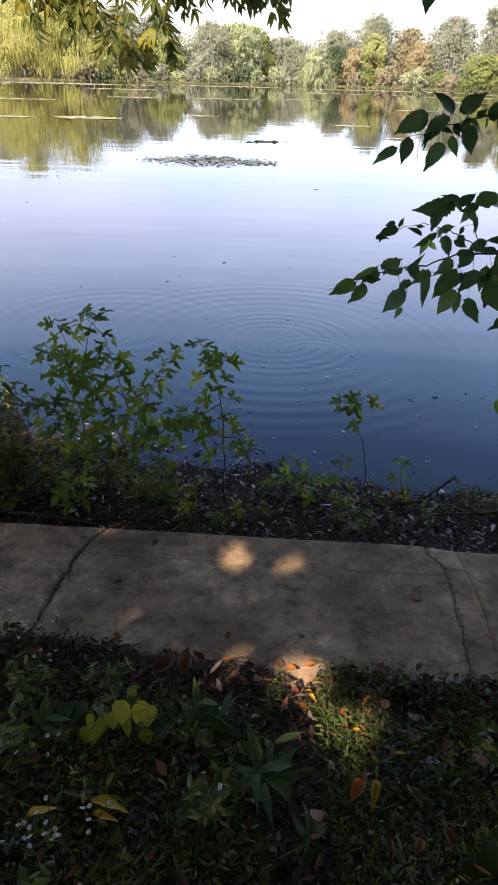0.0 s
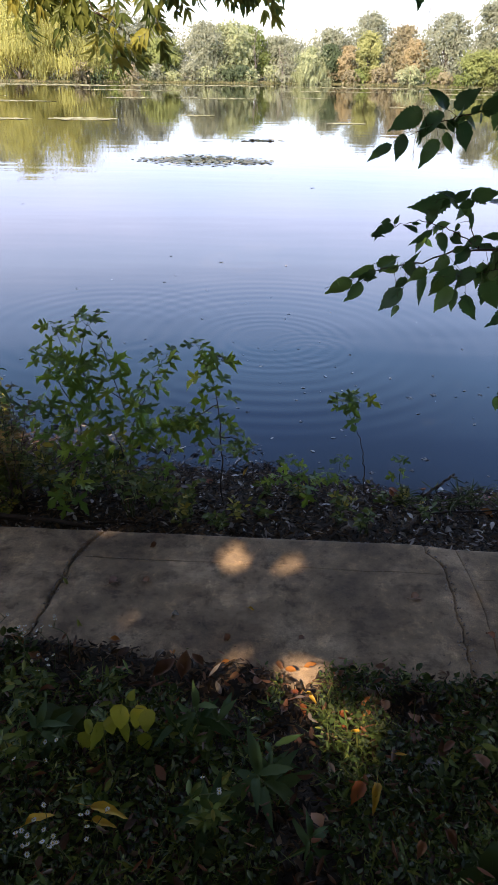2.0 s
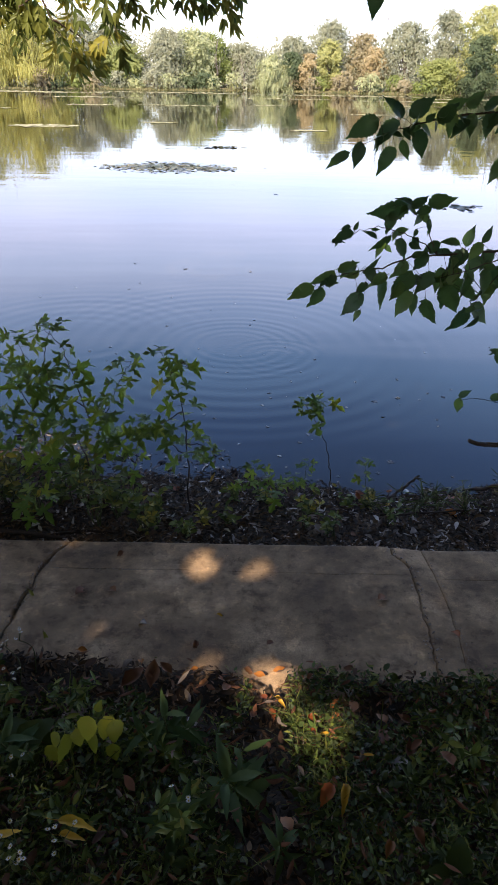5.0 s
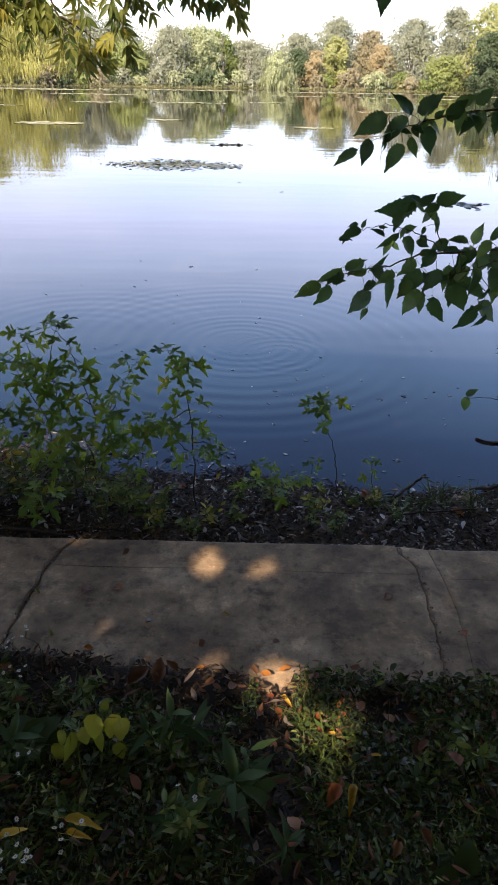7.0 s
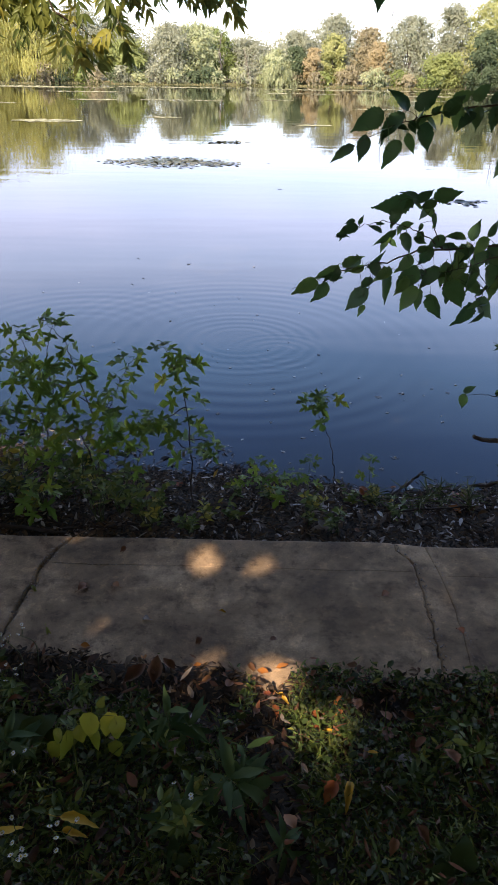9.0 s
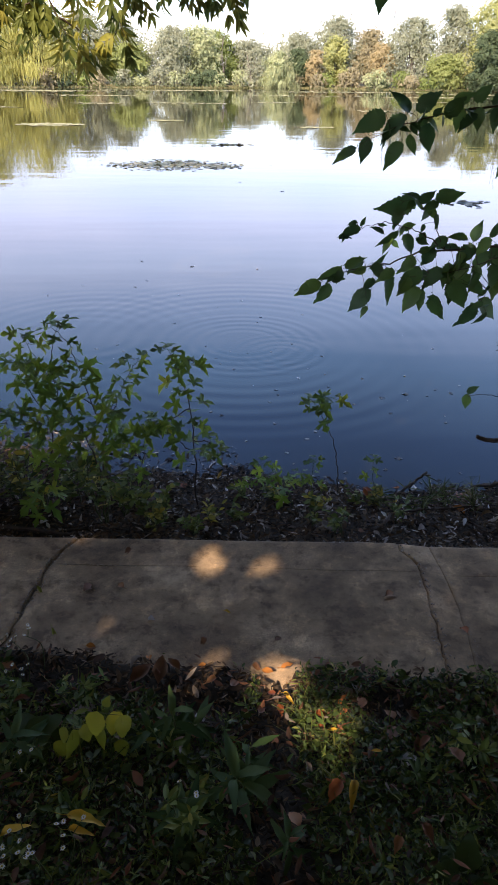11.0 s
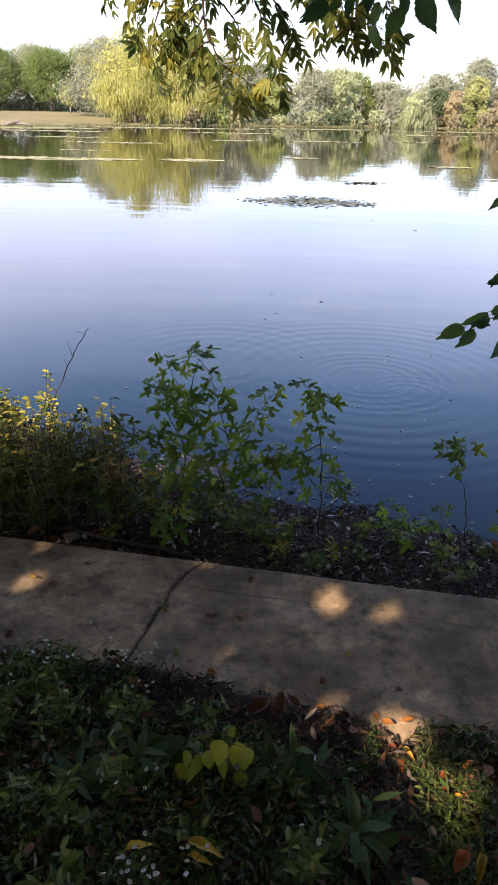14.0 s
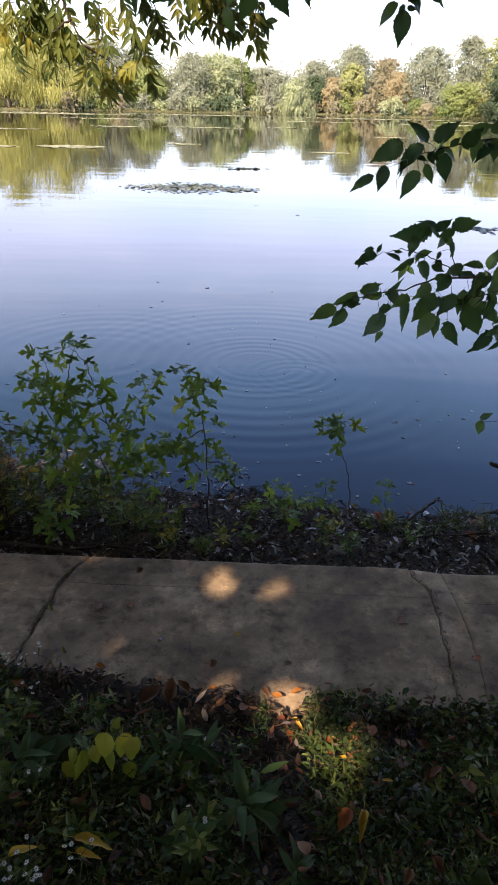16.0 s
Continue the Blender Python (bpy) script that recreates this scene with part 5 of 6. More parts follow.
sapling("maple_seedling", "low maple seedling with broad lobed leaves", [[(-0.97, 3.2, -0.15), (-0.95, 3.2, 0.0), (-0.92, 3.18, 0.1)]], MAPLE, 0.05, 0.135, 88, 0.5, M_STEM, 0.004, "lobed_leaf")


def weed(name, label, x, y, height, spread, mat, seed, stems=7, leaves=120, leaf=0.055, slim=0.28, category="weed", lean=(0, 0), start=0.25):
    """A clump of leafy stems."""
    rng = np.random.default_rng(seed)
    z = ground_height(x, y) - 0.01
    root = thing(name, (x, y, z), label, category)
    s, c = Soup(), Soup()
    for k in range(stems):
        a = rng.uniform(0, 6.28)
        r = spread * rng.uniform(0.2, 1.0)
        h = height * rng.uniform(0.6, 1.05)
        line = curve_through([(math.cos(a) * r * 0.15, math.sin(a) * r * 0.15, 0), (math.cos(a) * r * 0.45 + lean[0] * h * 0.3, math.sin(a) * r * 0.45 + lean[1] * h * 0.3, h * 0.55), (math.cos(a) * r + lean[0] * h, math.sin(a) * r + lean[1] * h, h)], 6, 0.005, rng)
        tube(s, line, 0.0035 + 0.002 * height, 0.001, 5)
        m = leaves // stems
        t = rng.uniform(start, 1, m) * (len(line) - 1)
        i = np.minimum(t.astype(int), len(line) - 2)
        p = line[i] + (line[i + 1] - line[i]) * (t - i)[:, None]
        d = rand_dirs(rng, m)
        d[:, 2] = np.abs(d[:, 2]) * 0.5 - 0.1
        nrm = unit(np.array([0, -0.3, 1.0]) + rng.normal(0, 0.4, (m, 3)))
        ln = leaf * rng.uniform(0.6, 1.3, m)
        c.add(*leaf_cloud(p, d, nrm, ln, ln * slim, 0.2, True))
    part("stem", s.mesh(name + "_stems", M_STEM if height < 0.5 else M_TWIG, True), root, kind="stuff")
    part("foliage", c.mesh(name + "_foliage", mat), root, kind="stuff")
    return root


rng = np.random.default_rng(90)
for i in range(24):
    x = -3.5 + i * 0.095 + rng.uniform(-0.05, 0.05)
    y = 3.2 + rng.uniform(0.0, 0.6)
    mat = (M_WEED, M_YWEED, M_YWEED, M_DRYWEED)[i % 4]
    weed("bank_weed", "tangled green weeds on the pond bank" if mat is M_WEED else "yellowing weeds on the pond bank", x, y, rng.uniform(0.55, 1.0), 0.2, mat, 400 + i, 10, 230, 0.042, 0.40, start=0.3)
for i in range(10):
    x = -1.35 + i * 0.11 + rng.uniform(-0.05, 0.05)
    weed("bank_weed", "thin-stemmed airy weeds on the pond bank", x, 3.2 + rng.uniform(0.0, 0.5), rng.uniform(0.25, 0.5), 0.18, M_YWEED if i % 4 == 2 else M_WEED, 430 + i, 6, 70, 0.055, 0.45, start=0.35)
for i in range(7):
    x = -2.15 + i * 0.11 + rng.uniform(-0.05, 0.05)
    weed("sunlit_weed", "yellow-leaved weed rising over the tangle", x, 3.5 + rng.uniform(-0.05, 0.15), rng.uniform(0.72, 0.92), 0.12, M_YWEED, 440 + i, 5, 110, 0.036, 0.48, start=0.55)
for i in range(9):
    x = -2.3 + i * 0.13 + rng.uniform(-0.05, 0.05)
    weed("willow_weed", "weeds with long narrow leaves on the bank", x, 3.25 + rng.uniform(0, 0.4), rng.uniform(0.5, 0.75), 0.14, M_WEED, 450 + i, 7, 150, 0.095, 0.13)
for i in range(14):
    x = -3.0 + i * 0.13 + rng.uniform(-0.05, 0.05)
    weed("grass_tuft", "tall thin grass among the bank weeds", x, 3.1 + rng.uniform(0, 0.3), rng.uniform(0.3, 0.55), 0.16, M_GRASS, 540 + i, 8, 60, 0.16, 0.04, "grass", start=0.05)
for i in range(24):
    x = -1.4 + i * 0.106 + rng.uniform(-0.06, 0.06)
    y = 3.0 + rng.uniform(0.03, 0.75)
    weed("bank_seedling", "low green seedling on the leaf-strewn bank", x, y, rng.uniform(0.1, 0.24), 0.10, M_YWEED if i % 3 == 1 else M_WEED, 480 + i, 5, 45, 0.042, 0.45)
for i in range(5):
    x = 1.0 + i * 0.2 + rng.uniform(-0.05, 0.05)
    weed("grass_tuft", "tuft of thin grass on the bank", x, 3.05 + rng.uniform(0.05, 0.55), rng.uniform(0.12, 0.24), 0.13, M_GRASS, 520 + i, 7, 50, 0.10, 0.06, "grass")


def stick(label, pts, r0, r1, seed, twigs=0):
    rng = np.random.default_rng(seed)
    o = np.array(pts[0])
    s = Soup()
    line = curve_through(pts, 6, 0.004, rng) - o
    tube(s, line, r0, r1, 8)
    for k in range(twigs):
        p = line[int(rng.integers(3, len(line) - 1))]
        tube(s, [tuple(p), tuple(p + rng.normal(0, 0.05, 3) + np.array([0, 0, 0.04]))], r1, r1 * 0.4, 5)
    ob = new("stick", s.mesh("stick", M_TWIG, True))
    ob.location = o
    return tagged(ob, label, "stick")


stick("dark bent dead branch reaching over the water", [(2.6, 3.1, -0.10), (2.2, 3.5, 0.12), (1.85, 3.6, 0.155), (1.65, 3.6, 0.16), (1.55, 3.6, 0.19)], 0.022, 0.012, 1, 2)
stick("dead branch sloping into the water", [(2.5, 3.4, 0.02), (2.05, 3.75, -0.22), (1.72, 3.95, -0.39)], 0.02, 0.01, 2, 1)
stick("wet dark stick at the water's edge", [(0.95, 3.62, -0.29), (1.15, 3.78, -0.34), (1.32, 3.92, -0.33), (1.42, 4.0, -0.30)], 0.012, 0.008, 3, 3)
stick("thin pale stick lying on the bank", [(1.0, 3.35, -0.17), (1.35, 3.42, -0.20), (1.8, 3.5, -0.22)], 0.007, 0.004, 4)
stick("dry bare stalk leaning over the water", [(-1.98, 3.55, -0.2), (-1.80, 3.68, 0.42), (-1.70, 3.7, 0.65), (-1.60, 3.7, 0.84), (-1.51, 3.7, 0.97)], 0.005, 0.002, 6, 4)
# dark stick shape added where the bank edge is dark soil
stick("dark stick shape along the dark bank edge", [(-1.75, 3.22, -0.08), (-1.3, 3.12, -0.06), (-1.0, 3.07, -0.06), (-0.72, 3.0, -0.07)], 0.017, 0.008, 7, 2)
stick("thin dark stick lying on the bank", [(-0.9, 3.05, -0.08), (-0.6, 3.1, -0.08), (-0.3, 3.02, -0.08)], 0.009, 0.005, 5)


# ---- leaf litter ----
def litter(name, label, n, area, mat, seed, size, lift=0.012, over=None):
    """Fallen leaves strewn over the ground: curled, overlapping, every way up."""
    rng = np.random.default_rng(seed)
    x0, x1, y0, y1 = area
    x, y = rng.uniform(x0, x1, n), rng.uniform(y0, y1, n)
    ok = np.array([(over(a, b) if over else True) for a, b in zip(x, y)])
    x, y = x[ok], y[ok]
    n = len(x)
    z = np.array([max(ground_height(float(a), float(b)), WATER) for a, b in zip(x, y)]) + rng.uniform(0.003, lift, n)
    nrm = unit(np.stack([rng.normal(0, 0.24, n), rng.normal(-0.05, 0.24, n), np.ones(n)], 1))
    d = unit(np.cross(nrm, rand_dirs(rng, n)))
    ln = size * np.clip(rng.lognormal(0, 0.45, n), 0.35, 2.6)
    s = Soup()
    s.add(*leaf_cloud(np.stack([x, y, z], 1) - d * ln[:, None] * 0.5, d, nrm, ln, ln * rng.uniform(0.14, 0.45, n), rng.uniform(-0.7, 0.7, n)[:, None], True))
    ob = new(name, s.mesh(name, mat))
    return tagged(ob, label, "leaf litter", kind="stuff")


def on_bank(a, b):
    return path_far(a) + 0.01 < b < shore_near(a) + 0.03


def at_edge(a, b):
    return -0.12 < b - shore_near(a) < (0.36 if a < 0.15 else 0.10)


def foreground(a, b):
    return 0.3 < b < path_near(a) + creep(a) + 0.01


litter("leaf_litter", "brown leaf litter on the pond bank", 42000, (-3.4, 2.6, 2.8, 4.6), M_LITTER, 11, 0.027, 0.03, on_bank)
litter("wet_leaves", "pale bank leaves, whitened to stand for wet glints", 3400, (-2.6, 2.4, 2.8, 4.6), M_GLINTLITTER, 12, 0.03, 0.04, on_bank)
litter("floating_leaves", "dead leaves floating at the water's edge", 4200, (-2.4, 2.6, 3.6, 5.2), M_WETLEAF, 13, 0.034, 0.008, at_edge)
litter("leaf_litter", "dry brown leaf litter under the ground cover", 26000, (-1.8, 1.8, 0.6, 2.3), M_LITTER, 14, 0.024, 0.035, foreground)


def float_leaves():
    spots = [(-4.54, 14.05, 0.12), (-0.40, 9.8, 0.10), (0.5, 9.7, 0.10), (1.35, 21.1, 0.15), (0.44, 17.9, 0.12), (1.33, 16.5, 0.14), (1.01, 6.35, 0.07), (1.41, 5.41, 0.08), (1.40, 5.09, 0.06), (1.64, 5.46, 0.08), (2.02, 5.5, 0.08), (1.31, 4.34, 0.08), (0.46, 4.93, 0.05), (0.01, 5.08, 0.05), (-1.15, 10.1, 0.08), (-1.1, 8.8, 0.06), (1.9, 5.55, 0.06), (1.2, 4.2, 0.05), (1.7, 4.15, 0.04), (0.9, 4.15, 0.05), (0.55, 4.3, 0.04), (-0.9, 6.4, 0.06), (-0.82, 6.3, 0.05)]
    for i, (x, y, s) in enumerate(spots):
        a = i * 2.4
        ob = place_leaf("floating_leaf", FLOAT[i % 2], None, (x, y, WATER + 0.003), (math.cos(a), math.sin(a), 0), (0, 0, 1), s * 0.65)
        tagged(ob, "dead leaf floating on the pond", "leaf", "floating leaves")


FLOAT = [leaf_mesh("dead_leaf", "maple" if k == 1 else "oval", 1.0, M_PALE if k < 2 else M_BROWN, 0.03, 0.02, 60 + k, 0.2) for k in range(3)]
float_leaves()


rng = np.random.default_rng(17)
n = 90
fx, fy = rng.uniform(-2.2, 2.6, n), 4.2 + rng.gamma(1.6, 1.3, n)
fy = np.maximum(fy, np.array([shore_near(float(a)) for a in fx]) + 0.1)
s = Soup()
fd = np.stack([rng.normal(0, 1, n), rng.normal(0, 1, n), np.zeros(n)], 1)
fl = rng.uniform(0.012, 0.045, n)
s.add(*leaf_cloud(np.stack([fx, fy, np.full(n, WATER + 0.003)], 1), fd, np.tile([[0, 0, 1.0]], (n, 1)), fl, fl * 0.55, 0.02, True))
# so pale that the colour stands in for glints among floating leaf bits
M_SPECKS = leaf_material("pale_specks", [(0.1, (0.286, 0.260, 0.221)), (0.6, (0.546, 0.520, 0.468)), (1.0, (0.845, 0.806, 0.754))], False, 0.1, 0.5, 20)
specks = new("floating_specks", s.mesh("floating_specks", M_SPECKS))
tagged(specks, "specks of leaf and pale glint marks on the pond", "debris", kind="stuff")


# ---- ground cover in front ----
def cover(name, label, n, area, mat, seed, size, slim, height, over, up=0.6):
    rng = np.random.default_rng(seed)
    x0, x1, y0, y1 = area
    x, y = rng.uniform(x0, x1, n), rng.uniform(y0, y1, n)
    ok = np.array([over(a, b) for a, b in zip(x, y)])
    x, y = x[ok], y[ok]
    n = len(x)
    patch = np.array([0.5 + 0.5 * noise.noise((float(a) * 3.0, float(b) * 3.0, seed)) for a, b in zip(x, y)])
    z = np.array([ground_height(float(a), float(b)) for a, b in zip(x, y)]) + height * patch * rng.uniform(0.05, 1.0, n)
    d = rand_dirs(rng, n)
    d[:, 2] = d[:, 2] * 0.45 + 0.05
    nrm = unit(np.stack([rng.normal(0, 0.55, n), rng.normal(-0.25, 0.45, n), np.full(n, up)], 1))
    ln = size * np.clip(rng.lognormal(0, 0.4, n), 0.45, 2.3)
    s = Soup()
    s.add(*leaf_cloud(np.stack([x, y, z], 1), d, nrm, ln, ln * slim * rng.uniform(0.5, 1.1, n), rng.uniform(-0.1, 0.4, n)[:, None], True))
    ob = new(name, s.mesh(name, mat))
    return tagged(ob, label, "ground cover", kind="stuff")


def patchy(a, b):
    return foreground(a, b) and not (abs(a - 0.25) < 0.075 and b > 1.74) and noise.noise((a * 2.1 + 3, b * 2.1, 5)) + 0.5 * noise.noise((a * 7, b * 7, 3)) + 0.5 * (path_near(a) - b) + abs(a) * 0.12 > 0.06 - (0.3 if a < -0.55 else 0) + (0.15 if b > 1.6 and -0.45 < a < 0.27 else 0) - (0.35 if a > 0.3 else 0)


cover("ground_cover", "low dark green leafy ground cover", 42000, (-1.7, 1.7, 0.6, 2.2), M_COVER, 31, 0.0185, 0.62, 0.12, patchy)
cover("ground_cover", "small-leaved weeds among the ground cover", 30000, (-1.7, 1.7, 0.6, 2.2), M_WEED, 32, 0.020, 0.32, 0.13, patchy)
cover("grass", "thin grass blades among the ground cover", 7000, (-1.7, 1.7, 0.6, 1.9), M_GRASS, 33, 0.065, 0.04, 0.10, patchy)
def around(a, b):
    """The same growth further along the path and behind."""
    near = -1.55 + 0.15 * noise.noise((b * 3, 1, 0)) < a < 1.55 + 0.15 * noise.noise((b * 3, 5, 0)) and b > 0.72 + 0.15 * noise.noise((a * 3, 2, 0))
    return not near and b < path_near(a) + creep(a)


def bank_around(a, b):
    return on_bank(a, b) and not -2.5 < a < 2.3


cover("ground_cover", "dark ground cover spreading beside the path", 52000, (-7.0, 7.0, -3.2, 2.4), M_COVER, 34, 0.040, 0.8, 0.12, around)
cover("ground_cover", "leafy weeds spreading beside the path", 26000, (-7.0, 7.0, -3.2, 2.4), M_WEED, 35, 0.046, 0.5, 0.13, around)
litter("leaf_litter", "dry leaf litter spread beside the path", 16000, (-7.0, 7.0, -3.2, 2.4), M_LITTER, 16, 0.05, 0.04, around)
litter("leaf_litter", "brown leaf litter further along the bank", 12000, (-7.0, 7.0, 2.5, 6.5), M_LITTER, 18, 0.045, 0.03, bank_around)
cover("bank_growth", "low weeds further along the pond bank", 14000, (-7.0, 7.0, 2.5, 6.0), M_WEED, 36, 0.055, 0.4, 0.35, lambda a, b: bank_around(a, b) and (a < -3.4 or a > 2.4))
M_SCRAP = leaf_material("leaf_scrap", [(0.05, (0.03, 0.018, 0.012)), (0.35, (0.10, 0.045, 0.022)), (0.6, (0.17, 0.065, 0.028)), (0.8, (0.15, 0.115, 0.085)), (1.0, (0.26, 0.21, 0.16))], False, 0.1, 0.75, 25, gloss=0.15)
litter("leaf_scraps", "torn dry leaves caught in the ground cover", 1900, (-1.6, 1.6, 0.7, 2.15), M_SCRAP, 15, 0.027, 0.11, foreground)
for i in range(56):
    rng = np.random.default_rng(600 + i)
    x, y = rng.uniform(-1.5, 1.3) if i < 40 else rng.uniform(-1.3, -0.3), rng.uniform(0.7, 1.75)
    if 0.22 < x < 0.62 and y > 1.22:
        continue
    weed("foreground_weed", "leafy green weed in the shaded ground cover", x, y, rng.uniform(0.10, 0.22), 0.10, M_WEED, 600 + i, 4, 60, 0.045, 0.36)
for i in range(22):
    rng = np.random.default_rng(660 + i)
    x, y = rng.uniform(-1.5, -0.45), rng.uniform(1.55, 1.98)
    weed("foreground_weed", "fine-leaved green weed beside the path", x, y, rng.uniform(0.10, 0.2), 0.10, M_WEED, 660 + i, 6, 90, 0.04, 0.3)


def lance_plant(x, y, height, seed, label, mats, size, count=9):
    rng = np.random.default_rng(seed)
    z = ground_height(x, y) - 0.01
    root = thing("broadleaf_plant", (x, y, z), label, "plant")
    s = Soup()
    top = (rng.normal(0, 0.02), rng.normal(0, 0.02), height)
    line = curve_through([(0, 0, 0), (0.01, 0, height * 0.5), top], 5)
    tube(s, line, 0.004, 0.002, 6)
    part("stem", s.mesh("plant_stem", M_STEM, True), root)
    for k in range(count):
        a = k * 2.4 + rng.uniform(-0.3, 0.3)
        u = 0.35 + 0.65 * k / (count - 1)
        p = line[int(u * (len(line) - 1))]
        out = unit(np.array([math.cos(a), math.sin(a), rng.uniform(-0.1, 0.9)]))
        place_leaf("leaf", mats[k % len(mats)], root, p + out * 0.005, out, unit(np.array([0, -0.4, 1.0]) + rng.normal(0, 0.2, 3)), size * rng.uniform(0.7, 1.15) * (1.1 - 0.3 * u))
    return root


for i, (x, y, h, sz) in enumerate([(-0.12, 1.62, 0.17, 0.15), (-0.20, 1.60, 0.12, 0.13), (0.10, 1.37, 0.16, 0.19), (-0.07, 1.26, 0.13, 0.14), (-0.62, 1.55, 0.14, 0.15), (-0.78, 1.42, 0.14, 0.15), (0.22, 1.16, 0.12, 0.09), (-0.05, 1.66, 0.13, 0.12), (0.12, 1.46, 0.12, 0.12)]):
    lance_plant(x, y, h, 700 + i, "plant with long grey-green leaves in shade", LANCE, sz * 0.92, 9)
lance_plant(-1.33, 3.42, 0.80, 714, "tall weed with long pointed leaves on the bank", LANCE, 0.13, 12)
lance_plant(-1.48, 3.40, 0.66, 715, "tall weed with long pointed leaves on the bank", LANCE, 0.12, 12)
DARKLEAF = [leaf_mesh("dark_leaf", "heart", 1.0, M_COVER, 0.2, 0.25 + 0.1 * k, 110 + k, 0.3) for k in range(3)]
lance_plant(-0.56, 1.58, 0.07, 712, "low plant with broad dark green leaves", DARKLEAF, 0.17, 4)
lance_plant(0.70, 1.09, 0.09, 713, "low plant with broad dark green leaves", DARKLEAF, 0.10, 5)
for i, (x, y) in enumerate([(0.36, 1.36), (0.40, 1.58), (0.33, 1.74), (0.47, 1.66)]):
    weed("grass_tuft", "tuft of long thin grass in the ground cover", x, y, 0.11, 0.12, M_GRASS, 770 + i, 9, 45, 0.07, 0.035, "grass")


def yellow_plant(x, y, height, seed, label, leaves):
    """A weak stem; each leaf (right, up from the top, turn, length) hangs with its face to the light."""
    rng = np.random.default_rng(seed)
    z = ground_height(x, y) - 0.01
    root = thing("yellow_plant", (x, y, z), label, "plant")
    s = Soup()
    line = curve_through([(0, 0, 0), (0.008, 0, height * 0.5), (0, 0.01, height)], 5)
    tube(s, line, 0.003, 0.0015, 6)
    part("stem", s.mesh("plant_stem", M_STEM, True), root)
    for k, (dx, dz, a, size) in enumerate(leaves):
        p = np.array([dx, 0.01 * (k % 3), height + dz])
        along = unit(np.array([math.sin(a), 0.55 * math.cos(a), 0.84 * math.cos(a)]))
        i = int(np.argmin(np.abs(line[:, 2] - p[2])))
        w = Soup()
        tube(w, [tuple(line[i]), tuple(p)], 0.0012, 0.0008, 4)
        part("leaf_stalk", w.mesh("leaf_stalk", M_STEM, True), root)
        place_leaf("leaf", OVAL[k % 3], root, p, along, unit(np.array([0.05, -0.7, 0.7]) + rng.normal(0, 0.4, 3)), size * 0.9)
    return root


yellow_plant(-0.315, 1.53, 0.245, 720, "small plant with bright yellow leaves", [(-0.022, 0.025, 3.3, 0.095), (0.0, 0.03, 0.4, 0.04), (0.022, 0.0, 3.05, 0.09), (0.05, 0.005, 2.95, 0.085), (-0.015, -0.06, 3.3, 0.085), (0.035, -0.13, 3.0, 0.07)])
yellow_plant(-0.42, 1.53, 0.18, 721, "small drooping plant with yellow-green leaves", [(0.0, 0.0, 3.1, 0.105), (-0.04, -0.06, 3.4, 0.08), (0.03, 0.0, 2.8, 0.07), (-0.02, 0.01, 3.5, 0.06)])


def aster(x, y, height, seed):
    rng = np.random.default_rng(seed)
    z = ground_height(x, y) - 0.01
    root = thing("aster", (x, y, z), "wild aster with small white flowers", "flower", "white asters")
    s = Soup()
    line = curve_through([(0, 0, 0), (rng.normal(0, 0.02), rng.normal(0, 0.02), height * 0.6), (rng.normal(0, 0.05), rng.normal(0, 0.04), height)], 5)
    tube(s, line, 0.002, 0.001, 5)
    heads = [line[-1]]
    for k in range(int(rng.integers(1, 4))):
        p = line[int(rng.integers(4, len(line) - 1))]
        q = p + np.array([rng.normal(0, 0.04), rng.normal(0, 0.03), rng.uniform(0.02, 0.06)])
        tube(s, [tuple(p), tuple(q)], 0.0012, 0.0008, 4)
        heads.append(q)
    part("stem", s.mesh("aster_stem", M_STEM), root)
    for hd in heads:
        m = 11
        a = np.arange(m) * 2 * math.pi / m
        d = np.stack([np.cos(a), np.sin(a), np.full(m, 0.25)], 1)
        tl = rng.normal(0, 0.4, 2)
        d[:, 2] += d[:, 0] * tl[0] + d[:, 1] * tl[1]
        c = Soup()
        c.add(*leaf_cloud(np.repeat(hd[None], m, 0), d, np.tile([[0, 0, 1.0]], (m, 1)), 0.0085, 0.0034, 0.1))
        fl = part("flower", c.mesh("aster_flower", M_PETAL), root)
        e = Soup()
        tube(e, [tuple(hd), tuple(hd + np.array([0, 0, 0.004]))], 0.0024, 0.0018, 7)
        part("disc", e.mesh("aster_disc", M_DISC), fl)


for i, (x, y) in enumerate([(-0.53, 1.16), (-0.47, 1.19), (-0.37, 1.13), (-0.43, 1.10), (-0.56, 1.10), (-0.08, 1.29), (-0.72, 1.85), (-0.98, 2.0), (-1.15, 1.98), (-1.3, 1.7), (-1.25, 2.03), (-1.08, 2.06), (-0.97, 2.12), (-0.80, 1.97), (-0.70, 1.94), (-0.62, 1.90), (-1.22, 1.82), (-1.35, 1.84), (-0.90, 2.0), (-0.66, 2.03), (-0.47, 1.04), (-0.34, 1.04), (-0.52, 1.40)]):
    aster(x, y, 0.16 + 0.03 * (i % 3), 740 + i)


# ---- fallen leaves that lie singly ----
def fallen(kind, mat, seed):
    return [leaf_mesh("fallen_" + kind, kind, 1.0, mat, 0.5 + 0.25 * k, 0.45 * (-1) ** k, seed + k, 0.3) for k in range(3)]


LOOSE = {"orange": fallen("oval", M_ORANGE, 70), "brown": fallen("oval", M_BROWN, 75), "gold": fallen("ash", M_GOLD, 80), "pale": fallen("oval", M_PALE, 85), "green": fallen("lance", M_YELLOW, 90), "rust": fallen("elm", M_BROWN, 95)}
